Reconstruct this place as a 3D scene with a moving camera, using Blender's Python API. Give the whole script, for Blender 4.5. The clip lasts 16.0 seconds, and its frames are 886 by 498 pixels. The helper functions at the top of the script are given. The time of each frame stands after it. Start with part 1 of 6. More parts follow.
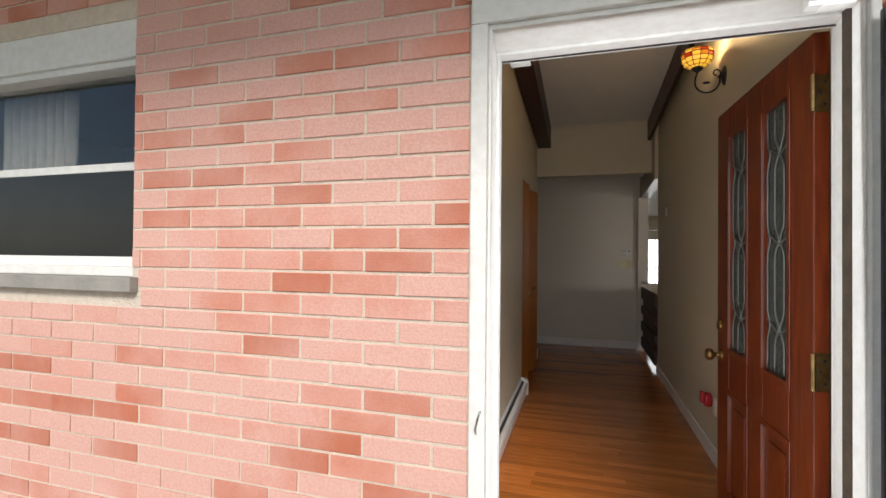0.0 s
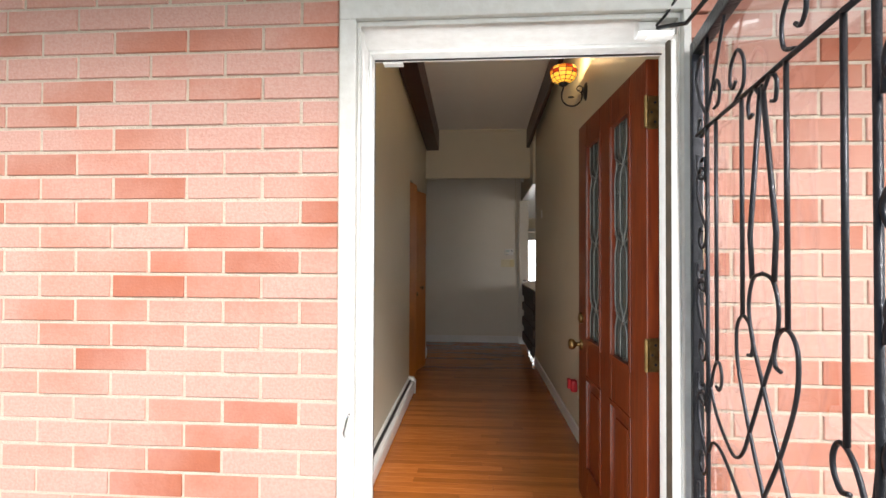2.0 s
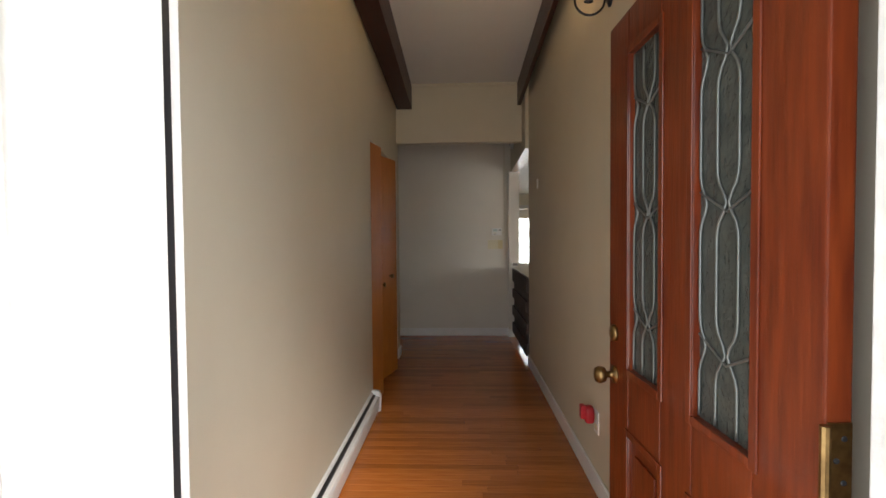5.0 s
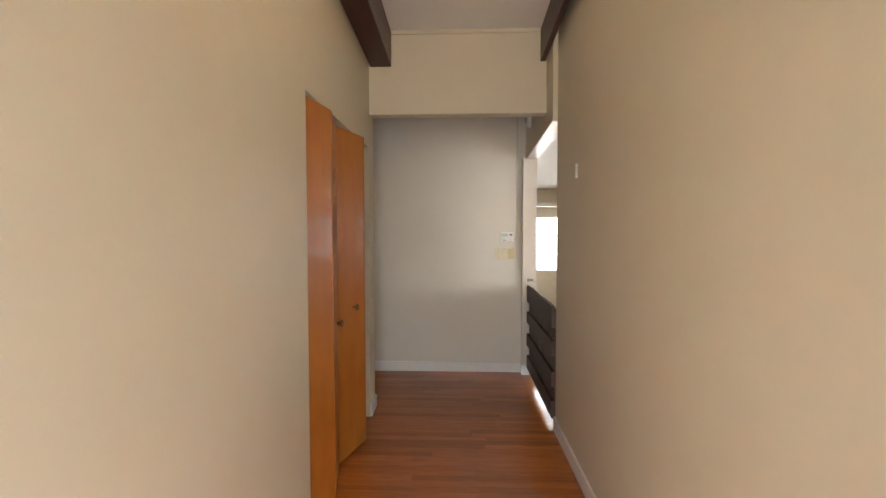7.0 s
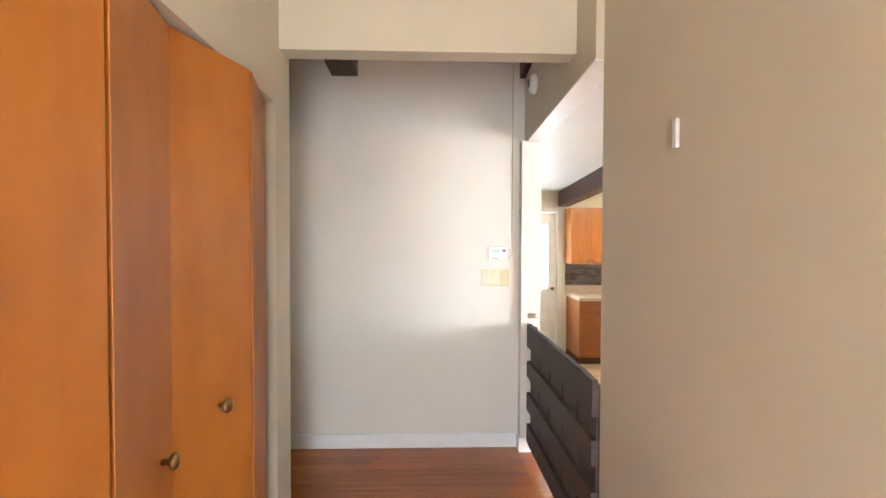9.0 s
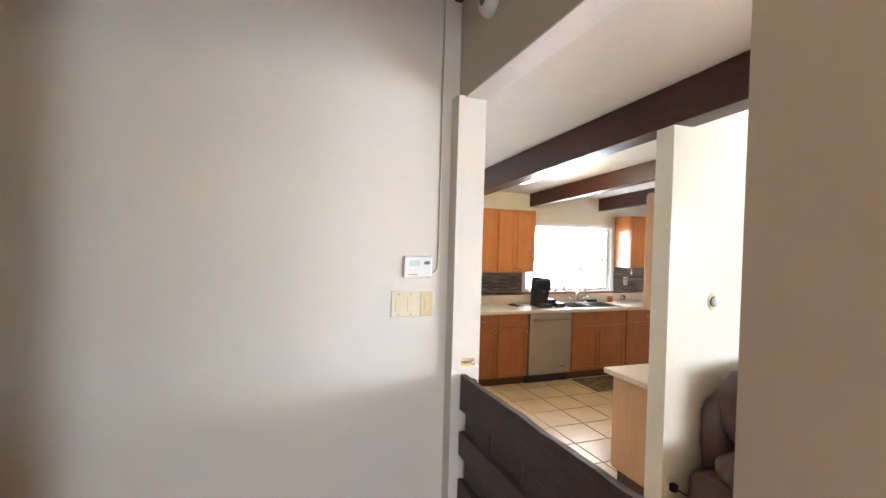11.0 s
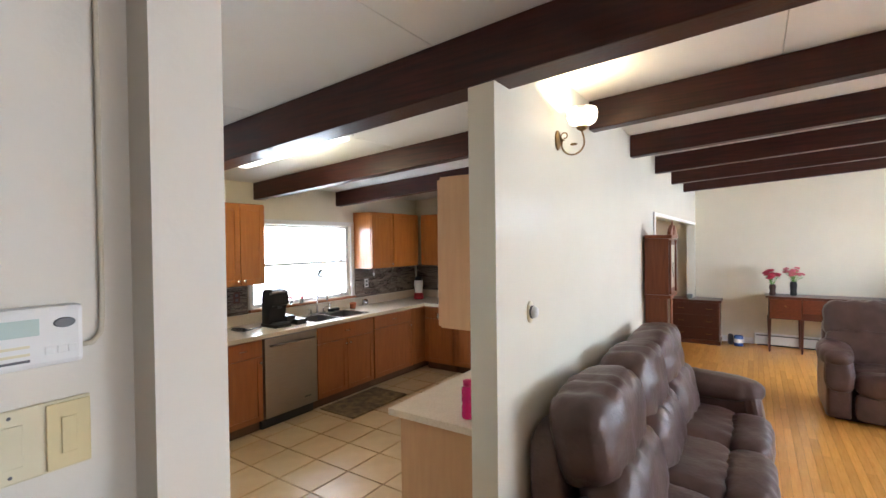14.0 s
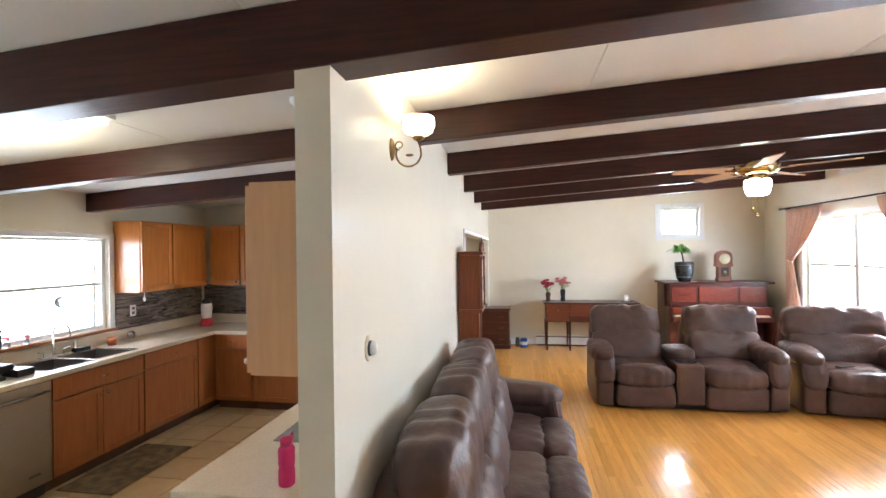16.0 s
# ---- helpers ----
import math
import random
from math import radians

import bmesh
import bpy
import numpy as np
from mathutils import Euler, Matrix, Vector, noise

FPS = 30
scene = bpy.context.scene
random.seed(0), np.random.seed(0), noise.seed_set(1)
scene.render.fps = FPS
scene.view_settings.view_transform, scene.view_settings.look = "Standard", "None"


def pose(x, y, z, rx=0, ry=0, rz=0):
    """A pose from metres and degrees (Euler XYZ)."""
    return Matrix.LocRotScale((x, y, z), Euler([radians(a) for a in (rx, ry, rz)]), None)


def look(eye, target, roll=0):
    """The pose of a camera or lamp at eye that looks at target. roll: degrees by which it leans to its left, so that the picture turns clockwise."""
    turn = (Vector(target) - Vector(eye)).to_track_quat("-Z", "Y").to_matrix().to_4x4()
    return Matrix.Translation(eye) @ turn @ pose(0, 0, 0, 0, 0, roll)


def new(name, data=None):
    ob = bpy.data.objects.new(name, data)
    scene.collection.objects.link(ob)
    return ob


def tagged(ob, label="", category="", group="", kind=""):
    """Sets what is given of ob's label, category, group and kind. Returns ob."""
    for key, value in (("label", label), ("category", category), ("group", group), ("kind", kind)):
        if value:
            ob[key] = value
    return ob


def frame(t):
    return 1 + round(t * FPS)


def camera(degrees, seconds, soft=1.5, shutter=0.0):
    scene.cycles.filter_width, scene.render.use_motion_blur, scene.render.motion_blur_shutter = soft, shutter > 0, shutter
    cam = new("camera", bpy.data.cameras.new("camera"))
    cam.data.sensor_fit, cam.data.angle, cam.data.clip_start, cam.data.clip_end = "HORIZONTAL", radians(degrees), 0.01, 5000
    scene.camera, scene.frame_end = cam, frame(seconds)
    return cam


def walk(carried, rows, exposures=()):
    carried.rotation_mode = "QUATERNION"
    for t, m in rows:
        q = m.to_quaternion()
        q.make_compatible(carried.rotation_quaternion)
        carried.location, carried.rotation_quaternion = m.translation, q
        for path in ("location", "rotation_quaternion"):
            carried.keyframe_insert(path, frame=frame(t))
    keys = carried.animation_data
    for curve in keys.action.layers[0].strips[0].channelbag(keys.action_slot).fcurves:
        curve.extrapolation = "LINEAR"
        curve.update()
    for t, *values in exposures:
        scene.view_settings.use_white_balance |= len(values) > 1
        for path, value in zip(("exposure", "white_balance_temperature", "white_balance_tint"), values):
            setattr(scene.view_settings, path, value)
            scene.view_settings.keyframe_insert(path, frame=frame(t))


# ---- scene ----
cam = camera(87.9, 16.0)
PATH = [
    (0, (0.646, -1.366, 1.322), (0.069, 0.549, 1.344), 0.5),
    (0.5, (0.671, -1.353, 1.322), (0.226, 0.596, 1.344), 0.2),
    (1, (0.691, -1.349, 1.319), (0.366, 0.624, 1.342), 0.1),
    (1.5, (0.71, -1.347, 1.322), (0.491, 0.641, 1.345), 0.1),
    (2, (0.722, -1.347, 1.319), (0.589, 0.649, 1.346), 0.2),
    (2.5, (0.729, -1.342, 1.318), (0.658, 0.656, 1.34), 0.3),
    (3, (0.735, -1.321, 1.31), (0.691, 0.678, 1.323), 0.3),
    (3.5, (0.743, -1.191, 1.3), (0.706, 0.808, 1.296), 0.3),
    (4, (0.766, -0.966, 1.301), (0.711, 1.033, 1.278), -0.0),
    (4.2, (0.766, -0.86, 1.302), (0.704, 1.138, 1.271), -0.3),
    (6.5, (0.811, 0.677, 1.397), (0.722, 2.673, 1.319), -0.3),
    (7, (0.799, 1.037, 1.423), (0.72, 3.034, 1.347), -0.1),
    (7.5, (0.804, 1.386, 1.434), (0.737, 3.383, 1.363), -0.0),
    (8, (0.808, 1.767, 1.461), (0.748, 3.764, 1.387), 0.2),
    (8.5, (0.786, 2.118, 1.456), (0.758, 4.117, 1.391), 0.4),
    (9, (0.766, 2.462, 1.473), (0.831, 4.461, 1.426), 0.2),
    (9.2, (0.76, 2.583, 1.469), (0.864, 4.58, 1.436), 0.3),
    (11.3, (0.616, 3.853, 1.488), (1.445, 5.673, 1.457), 1.2),
    (11.5, (0.63, 3.949, 1.483), (1.533, 5.733, 1.456), 0.8),
    (12, (0.665, 4.131, 1.487), (1.745, 5.814, 1.464), 0.5),
    (12.5, (0.739, 4.299, 1.494), (1.978, 5.869, 1.466), 0.0),
    (13, (0.83, 4.455, 1.497), (2.225, 5.887, 1.467), -0.4),
    (13.5, (0.929, 4.584, 1.499), (2.456, 5.875, 1.466), -0.6),
    (14, (1.024, 4.716, 1.51), (2.679, 5.838, 1.481), -0.7),
    (14.5, (1.099, 4.827, 1.525), (2.869, 5.758, 1.504), -0.7),
    (15, (1.171, 4.89, 1.54), (3.033, 5.619, 1.532), -0.9),
    (15.5, (1.245, 4.947, 1.555), (3.175, 5.469, 1.556), -0.8),
    (16, (1.28, 4.983, 1.555), (3.253, 5.311, 1.566), -0.8),
]
EXPO = [(0.0, -0.55, 6500, 10), (1.5, -0.2, 6500, 10), (3.0, -0.1, 6500, 10), (4.2, -0.15, 6450, 10), (6.5, 1.25, 6550, 10), (8.0, 2.05, 6350, 10), (9.0, 2.6, 5900, 10), (11.3, 2.1, 5750, 10), (12.8, 1.6, 5700, 10), (14.0, 1.55, 5650, 10), (15.0, 1.6, 5700, 10), (16.0, 1.7, 5750, 10)]
walk(cam, [(t, look(eye, target, roll)) for t, eye, target, roll in PATH], EXPO)

# ---- world, sun and large lights ----
world = bpy.data.worlds.new("sky_world")
scene.world = world
world.use_nodes = True
_n = world.node_tree.nodes
sky = _n.new("ShaderNodeTexSky")
sky.sky_type = "NISHITA"
sky.sun_disc = False
sky.sun_elevation = radians(38)
sky.sun_rotation = radians(163)
_bg = _n["Background"]
_bg.inputs["Strength"].default_value = 0.15
world.node_tree.links.new(sky.outputs["Color"], _bg.inputs["Color"])
sun_data = bpy.data.lights.new("sun", "SUN")
sun_data.energy, sun_data.angle, sun_data.color = 5.0, radians(20), (1.0, 0.96, 0.9)
sun = new("sun", sun_data)
sun.matrix_world = look((2.5, -8, 6.5), (0, 0, 0))


def area_light(name, eye, target, w, h, power, color=(1, 1, 1)):
    d = bpy.data.lights.new(name, "AREA")
    d.shape, d.size, d.size_y, d.energy, d.color = "RECTANGLE", w, h, power, color
    ob = new(name, d)
    ob.matrix_world = look(eye, target)
    return ob


def point_light(name, at, power, color, radius=0.03):
    d = bpy.data.lights.new(name, "POINT")
    d.energy, d.color, d.shadow_soft_size = power, color, radius
    ob = new(name, d)
    ob.location = at
    return ob


area_light("kitchen_window_daylight", (4.545, 9.17, 1.285), (4.545, 5.0, 1.0), 1.37, 0.87, 10.5, (0.92, 0.97, 1.0))
area_light("back_door_daylight", (2.21, 9.14, 1.2), (2.21, 5.0, 0.9), 0.56, 0.9, 5, (0.92, 0.97, 1.0))
area_light("front_window_daylight", (7.87, 0.16, 1.32), (7.87, 1.16, 0.62), 2.3, 1.6, 76, (0.95, 0.98, 1.0))
area_light("front_window_daylight", (4.15, 0.58, 1.28), (4.15, 1.58, 0.85), 2.08, 1.15, 23, (0.95, 0.98, 1.0))
area_light("small_window_daylight", (10.16, 2.17, 2.025), (5.0, 2.17, 1.5), 0.63, 0.48, 5, (0.95, 0.98, 1.0))
area_light("front_door_daylight", (0.85, 0.0, 1.0), (0.85, 5.0, 0.9), 0.9, 1.95, 15, (0.96, 0.98, 1.0))
point_light("hall_sconce_bulb", (1.32, 1.78, 2.60), 9, (1.0, 0.66, 0.3))
point_light("living_sconce_bulb", (3.34, 5.41, 2.13), 4, (1.0, 0.8, 0.45))
point_light("fan_lamp_bulb", (6.3, 2.65, 2.17), 11, (1.0, 0.85, 0.6), 0.1)
point_light("kitchen_lamp_bulb", (3.25, 7.6, 2.05), 5, (1.0, 0.82, 0.45), 0.08)

# ---- materials ----


def mat(name, color, rough=0.5, metal=0.0, color2=None, scale=6.0, detail=4.0, bump=0.0, bump_scale=None, stretch=(1, 1, 1),
        spread=0.5, rand=0.0, spec=0.5, coat=0.0, emit=None, power=0.0, sharp=False, trans=0.0, ior=1.45, island=0.0, rough2=None):
    m = bpy.data.materials.new(name)
    m.use_nodes = True
    nt = m.node_tree
    N, L = nt.nodes, nt.links
    b = N["Principled BSDF"]
    b.inputs["Roughness"].default_value = rough
    b.inputs["Metallic"].default_value = metal
    b.inputs["Specular IOR Level"].default_value = spec
    b.inputs["Coat Weight"].default_value = coat
    b.inputs["Transmission Weight"].default_value = trans
    b.inputs["IOR"].default_value = ior
    if emit:
        b.inputs["Emission Color"].default_value = (*emit, 1)
        b.inputs["Emission Strength"].default_value = power
    tc = N.new("ShaderNodeTexCoord")
    mp = N.new("ShaderNodeMapping")
    mp.inputs["Scale"].default_value = stretch
    L.new(tc.outputs["Object"], mp.inputs["Vector"])
    nz = N.new("ShaderNodeTexNoise")
    nz.inputs["Scale"].default_value = scale
    nz.inputs["Detail"].default_value = detail
    L.new(mp.outputs["Vector"], nz.inputs["Vector"])
    ramp = N.new("ShaderNodeValToRGB")
    c2 = color2 or tuple(c * 0.86 for c in color)
    ramp.color_ramp.elements[0].color = (*c2, 1)
    ramp.color_ramp.elements[1].color = (*color, 1)
    ramp.color_ramp.elements[0].position = 0.5 - spread / 2
    ramp.color_ramp.elements[1].position = 0.5 + spread / 2
    L.new(nz.outputs["Fac"], ramp.inputs["Fac"])
    out = ramp.outputs["Color"]
    # large soft variation
    big = N.new("ShaderNodeTexNoise")
    big.inputs["Scale"].default_value = max(0.6, scale * 0.12)
    L.new(tc.outputs["Object"], big.inputs["Vector"])
    hs = N.new("ShaderNodeHueSaturation")
    mr = N.new("ShaderNodeMapRange")
    mr.inputs["To Min"].default_value, mr.inputs["To Max"].default_value = 0.93, 1.07
    L.new(big.outputs["Fac"], mr.inputs["Value"])
    L.new(mr.outputs["Result"], hs.inputs["Value"])
    L.new(out, hs.inputs["Color"])
    out = hs.outputs["Color"]
    if rand or island:
        hs2 = N.new("ShaderNodeHueSaturation")
        if island:
            src = N.new("ShaderNodeNewGeometry").outputs["Random Per Island"]
        else:
            src = N.new("ShaderNodeObjectInfo").outputs["Random"]
        r = rand or island
        mr2 = N.new("ShaderNodeMapRange")
        mr2.inputs["To Min"].default_value, mr2.inputs["To Max"].default_value = 1 - r, 1 + r
        L.new(src, mr2.inputs["Value"])
        L.new(mr2.outputs["Result"], hs2.inputs["Value"])
        L.new(out, hs2.inputs["Color"])
        out = hs2.outputs["Color"]
    L.new(out, b.inputs["Base Color"])
    if rough2 is not None:
        mr3 = N.new("ShaderNodeMapRange")
        mr3.inputs["To Min"].default_value, mr3.inputs["To Max"].default_value = rough, rough2
        L.new(nz.outputs["Fac"], mr3.inputs["Value"])
        L.new(mr3.outputs["Result"], b.inputs["Roughness"])
    if bump:
        bn = N.new("ShaderNodeTexNoise")
        bn.inputs["Scale"].default_value = bump_scale or scale * 3
        bn.inputs["Detail"].default_value = 5
        L.new(mp.outputs["Vector"], bn.inputs["Vector"])
        bp = N.new("ShaderNodeBump")
        bp.inputs["Strength"].default_value = bump
        bp.inputs["Distance"].default_value = 0.01
        L.new(bn.outputs["Fac"], bp.inputs["Height"])
        L.new(bp.outputs["Normal"], b.inputs["Normal"])
    return m


M_wall = mat("beige_wall_paint", (0.625, 0.578, 0.462), 0.42, spec=0.15, color2=(0.605, 0.558, 0.442), scale=5, bump=0.05, bump_scale=70)
# off-white, paler than M_wall to stand in for daylight on the hall's end
M_offwhite_lit = mat("off_white_paint_with_daylight", (0.72, 0.685, 0.61), 0.42, spec=0.15, color2=(0.70, 0.665, 0.59), scale=5, bump=0.05, bump_scale=70)
M_cream = mat("cream_wall_paint", (0.76, 0.71, 0.58), 0.33, color2=(0.74, 0.69, 0.56), scale=5, bump=0.05, bump_scale=70)
M_partition = mat("glossy_cream_paint", (0.78, 0.75, 0.65), 0.2, color2=(0.76, 0.73, 0.63), scale=4, bump=0.015, bump_scale=30, spec=0.07)
M_white = mat("white_trim_paint", (0.80, 0.80, 0.79), 0.35, color2=(0.74, 0.74, 0.73), scale=12, bump=0.06, bump_scale=60)
M_whiteworn = mat("worn_white_paint", (0.82, 0.815, 0.79), 0.5, color2=(0.76, 0.75, 0.72), scale=30, spread=0.3, bump=0.2, bump_scale=90)
M_ceil = mat("ceiling_board_paint", (0.76, 0.75, 0.72), 0.6, color2=(0.73, 0.72, 0.69), scale=4, bump=0.05, bump_scale=90)
M_beam = mat("dark_stained_beam", (0.062, 0.013, 0.008), 0.30, color2=(0.018, 0.005, 0.004), scale=7, stretch=(9, 0.5, 9), bump=0.15, coat=0.12, rough2=0.5, spec=0.35)
M_mortar = mat("tan_mortar", (0.72, 0.63, 0.53), 0.95, color2=(0.60, 0.51, 0.42), scale=30, bump=0.5, bump_scale=120)
M_oakfloor = mat("red_oak_floor", (0.45, 0.148, 0.028), 0.25, color2=(0.31, 0.088, 0.016), scale=5, stretch=(1.0, 14, 14), bump=0.05, rand=0.22, coat=0.15)
M_oaklight = mat("golden_oak_floor", (0.78, 0.40, 0.095), 0.20, color2=(0.66, 0.30, 0.060), scale=5, stretch=(1.0, 14, 14), bump=0.03, rand=0.13, coat=0.3)
M_joint = mat("floor_gap", (0.06, 0.025, 0.01), 0.8)
M_tile = mat("beige_floor_tile", (0.56, 0.405, 0.225), 0.3, color2=(0.46, 0.315, 0.16), scale=5, rand=0.06, bump=0.06)
M_grout = mat("brown_grout", (0.10, 0.055, 0.035), 0.9)
M_doorwood = mat("red_mahogany_door", (0.20, 0.036, 0.008), 0.30, color2=(0.08, 0.011, 0.004), scale=6, stretch=(8, 8, 0.7), bump=0.1, coat=0.4)
M_closet = mat("orange_birch_veneer", (0.50, 0.185, 0.027), 0.5, color2=(0.37, 0.118, 0.016), scale=4.0, stretch=(2, 2, 0.8), bump=0.04, coat=0.05, spec=0.35)
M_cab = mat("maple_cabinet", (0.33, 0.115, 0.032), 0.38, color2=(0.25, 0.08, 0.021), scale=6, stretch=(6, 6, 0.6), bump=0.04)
M_cabpanel = mat("pale_maple_panel", (0.58, 0.34, 0.17), 0.42, color2=(0.52, 0.29, 0.14), scale=6, stretch=(6, 6, 0.6), bump=0.03)
M_counter = mat("beige_laminate_counter", (0.62, 0.52, 0.40), 0.28, color2=(0.56, 0.46, 0.34), scale=80, spread=0.3)
M_steel = mat("brushed_steel", (0.36, 0.325, 0.285), 0.32, 1.0, color2=(0.30, 0.27, 0.235), scale=8, stretch=(1, 1, 40), bump=0.03)
M_chrome = mat("chrome", (0.75, 0.75, 0.76), 0.12, 1.0)
M_brass = mat("aged_brass", (0.34, 0.22, 0.09), 0.38, 1.0, color2=(0.18, 0.11, 0.045), scale=40, spread=0.4)
M_iron = mat("black_wrought_iron", (0.032, 0.033, 0.040), 0.32, 0.6, color2=(0.045, 0.047, 0.055), scale=40, bump=0.2, bump_scale=120)
M_black = mat("black_plastic", (0.018, 0.018, 0.02), 0.3)
M_rubber = mat("brown_weather_strip", (0.10, 0.075, 0.05), 0.7, color2=(0.05, 0.04, 0.03), scale=20, bump=0.2)
M_leather = mat("brown_leather", (0.110, 0.064, 0.056), 0.27, color2=(0.066, 0.037, 0.032), scale=9, bump=0.3, bump_scale=45, rough2=0.42)
# darker than M_leather, used for the base block of the seating
M_leatherdark = mat("dark_base_leather", (0.028, 0.017, 0.014), 0.5, bump=0.2)
M_antique = mat("antique_mahogany", (0.085, 0.022, 0.012), 0.3, color2=(0.045, 0.012, 0.008), scale=6, stretch=(6, 1, 6), bump=0.06, coat=0.3)
M_clockwood = mat("cherry_clock_wood", (0.20, 0.058, 0.018), 0.42, color2=(0.13, 0.032, 0.010), scale=6, stretch=(6, 6, 0.8), bump=0.05, coat=0.05)
M_gate = mat("weathered_dark_gate_wood", (0.125, 0.09, 0.077), 0.42, color2=(0.05, 0.036, 0.032), scale=9, stretch=(4, 1, 6), bump=0.4, rough2=0.8, rand=0.15)
M_glass = mat("window_glass", (1, 1, 1), 0.0, trans=1.0, ior=1.45, color2=(1, 1, 1))
M_ivory = mat("ivory_plastic", (0.74, 0.68, 0.48), 0.35)
M_whiteplastic = mat("white_plastic", (0.80, 0.80, 0.78), 0.35)
M_backdrop = mat("bright_overcast_outdoors", (0.8, 0.8, 0.8), 1.0, emit=(0.95, 0.98, 1.0), power=2.6)
M_concrete = mat("porch_concrete", (0.36, 0.34, 0.31), 0.9, color2=(0.26, 0.25, 0.23), scale=8, bump=0.4, bump_scale=60)
M_grass = mat("lawn_grass", (0.07, 0.11, 0.03), 0.95, color2=(0.04, 0.065, 0.018), scale=4, bump=0.8, bump_scale=40)



def brick_material(name, island):
    """Clay brick: pale pink lime-washed faces among bare orange ones, chosen brick by brick."""
    m = mat(name, (0.68, 0.23, 0.135), 0.85, color2=(0.58, 0.175, 0.10), scale=26, spread=0.7, detail=8.0, bump=0.18, bump_scale=120, rand=0.0 if island else 0.26, island=0.26 if island else 0.0)
    N, L = m.node_tree.nodes, m.node_tree.links
    b = N["Principled BSDF"]
    src = N.new("ShaderNodeNewGeometry").outputs["Random Per Island"] if island else N.new("ShaderNodeObjectInfo").outputs["Random"]
    tc = N.new("ShaderNodeTexCoord")
    wash = N.new("ShaderNodeTexNoise")
    wash.inputs["Scale"].default_value, wash.inputs["Detail"].default_value = 2.2, 8.0
    geo = N.new("ShaderNodeNewGeometry")
    L.new(geo.outputs["Position"], wash.inputs["Vector"])
    add = N.new("ShaderNodeMath")
    add.operation = "MULTIPLY_ADD"
    L.new(src, add.inputs[0])
    add.inputs[1].default_value = 0.6
    L.new(wash.outputs["Fac"], add.inputs[2])
    ramp = N.new("ShaderNodeValToRGB")
    ramp.color_ramp.elements[0].position, ramp.color_ramp.elements[1].position = 0.42, 0.84
    L.new(add.outputs[0], ramp.inputs["Fac"])
    mix = N.new("ShaderNodeMix")
    mix.data_type = "RGBA"
    old = b.inputs["Base Color"].links[0].from_socket
    L.new(ramp.outputs["Color"], mix.inputs["Factor"])
    L.new(old, mix.inputs["A"])
    fine = N.new("ShaderNodeTexNoise")
    fine.inputs["Scale"].default_value, fine.inputs["Detail"].default_value = 110.0, 8.0
    L.new(geo.outputs["Position"], fine.inputs["Vector"])
    pale = N.new("ShaderNodeValToRGB")
    pale.color_ramp.elements[0].color, pale.color_ramp.elements[1].color = (0.66, 0.36, 0.30, 1), (0.70, 0.43, 0.365, 1)
    pale.color_ramp.elements[0].position, pale.color_ramp.elements[1].position = 0.35, 0.65
    L.new(fine.outputs["Fac"], pale.inputs["Fac"])
    L.new(pale.outputs["Color"], mix.inputs["B"])
    L.new(mix.outputs["Result"], b.inputs["Base Color"])
    return m


M_brick = brick_material("red_clay_brick", False)
M_brickstuff = brick_material("red_clay_brick_rest", True)

# ---- mesh helpers ----


def finish(bm, name, material, bevel=0.0, smooth=False, segs=2):
    if bevel:
        bmesh.ops.bevel(bm, geom=bm.edges[:], offset=bevel, segments=segs, affect="EDGES", profile=0.6, clamp_overlap=True)
    bmesh.ops.recalc_face_normals(bm, faces=bm.faces[:])
    me = bpy.data.meshes.new(name)
    bm.to_mesh(me)
    bm.free()
    me.materials.append(material)
    if smooth:
        for p in me.polygons:
            p.use_smooth = True
    return me


def add_box(bm, x0, x1, y0, y1, z0, z1):
    m = Matrix.Translation(((x0 + x1) / 2, (y0 + y1) / 2, (z0 + z1) / 2)) @ Matrix.Diagonal((x1 - x0, y1 - y0, z1 - z0, 1))
    return bmesh.ops.create_cube(bm, size=1, matrix=m)["verts"]


def box_bm(x0, x1, y0, y1, z0, z1):
    bm = bmesh.new()
    add_box(bm, x0, x1, y0, y1, z0, z1)
    return bm


def part(name, bm, material, parent, label="", bevel=0.0, smooth=False, segs=2):
    ob = new(name, finish(bm, name, material, bevel, smooth, segs))
    ob.parent = parent
    if label:
        ob["label"] = label
    return ob


def boxpart(name, b, material, parent, label="", bevel=0.0):
    return part(name, box_bm(*b), material, parent, label, bevel)


def thing(name, label, category, at=(0, 0, 0), rz=0.0, group="", kind=""):
    ob = new(name)
    ob.empty_display_size = 0.1
    ob.matrix_world = pose(*at, 0, 0, rz)
    return tagged(ob, label, category, group, kind)


def struct(name, bm, material, label, category, bevel=0.0):
    return tagged(new(name, finish(bm, name, material, bevel)), label, category, "", "structure")


def lathe(profile, segs=24, bm=None, at=(0, 0, 0)):
    """Surface of revolution about z from (radius, z) pairs."""
    bm = bm or bmesh.new()
    rings = []
    for r, z in profile:
        rings.append([bm.verts.new((at[0] + max(r, 1e-4) * math.cos(2 * math.pi * i / segs), at[1] + max(r, 1e-4) * math.sin(2 * math.pi * i / segs), at[2] + z)) for i in range(segs)])
    for a, b in zip(rings, rings[1:]):
        for i in range(segs):
            j = (i + 1) % segs
            bm.faces.new((a[i], a[j], b[j], b[i]))
    bm.faces.new(rings[0])
    bm.faces.new(rings[-1])
    return bm


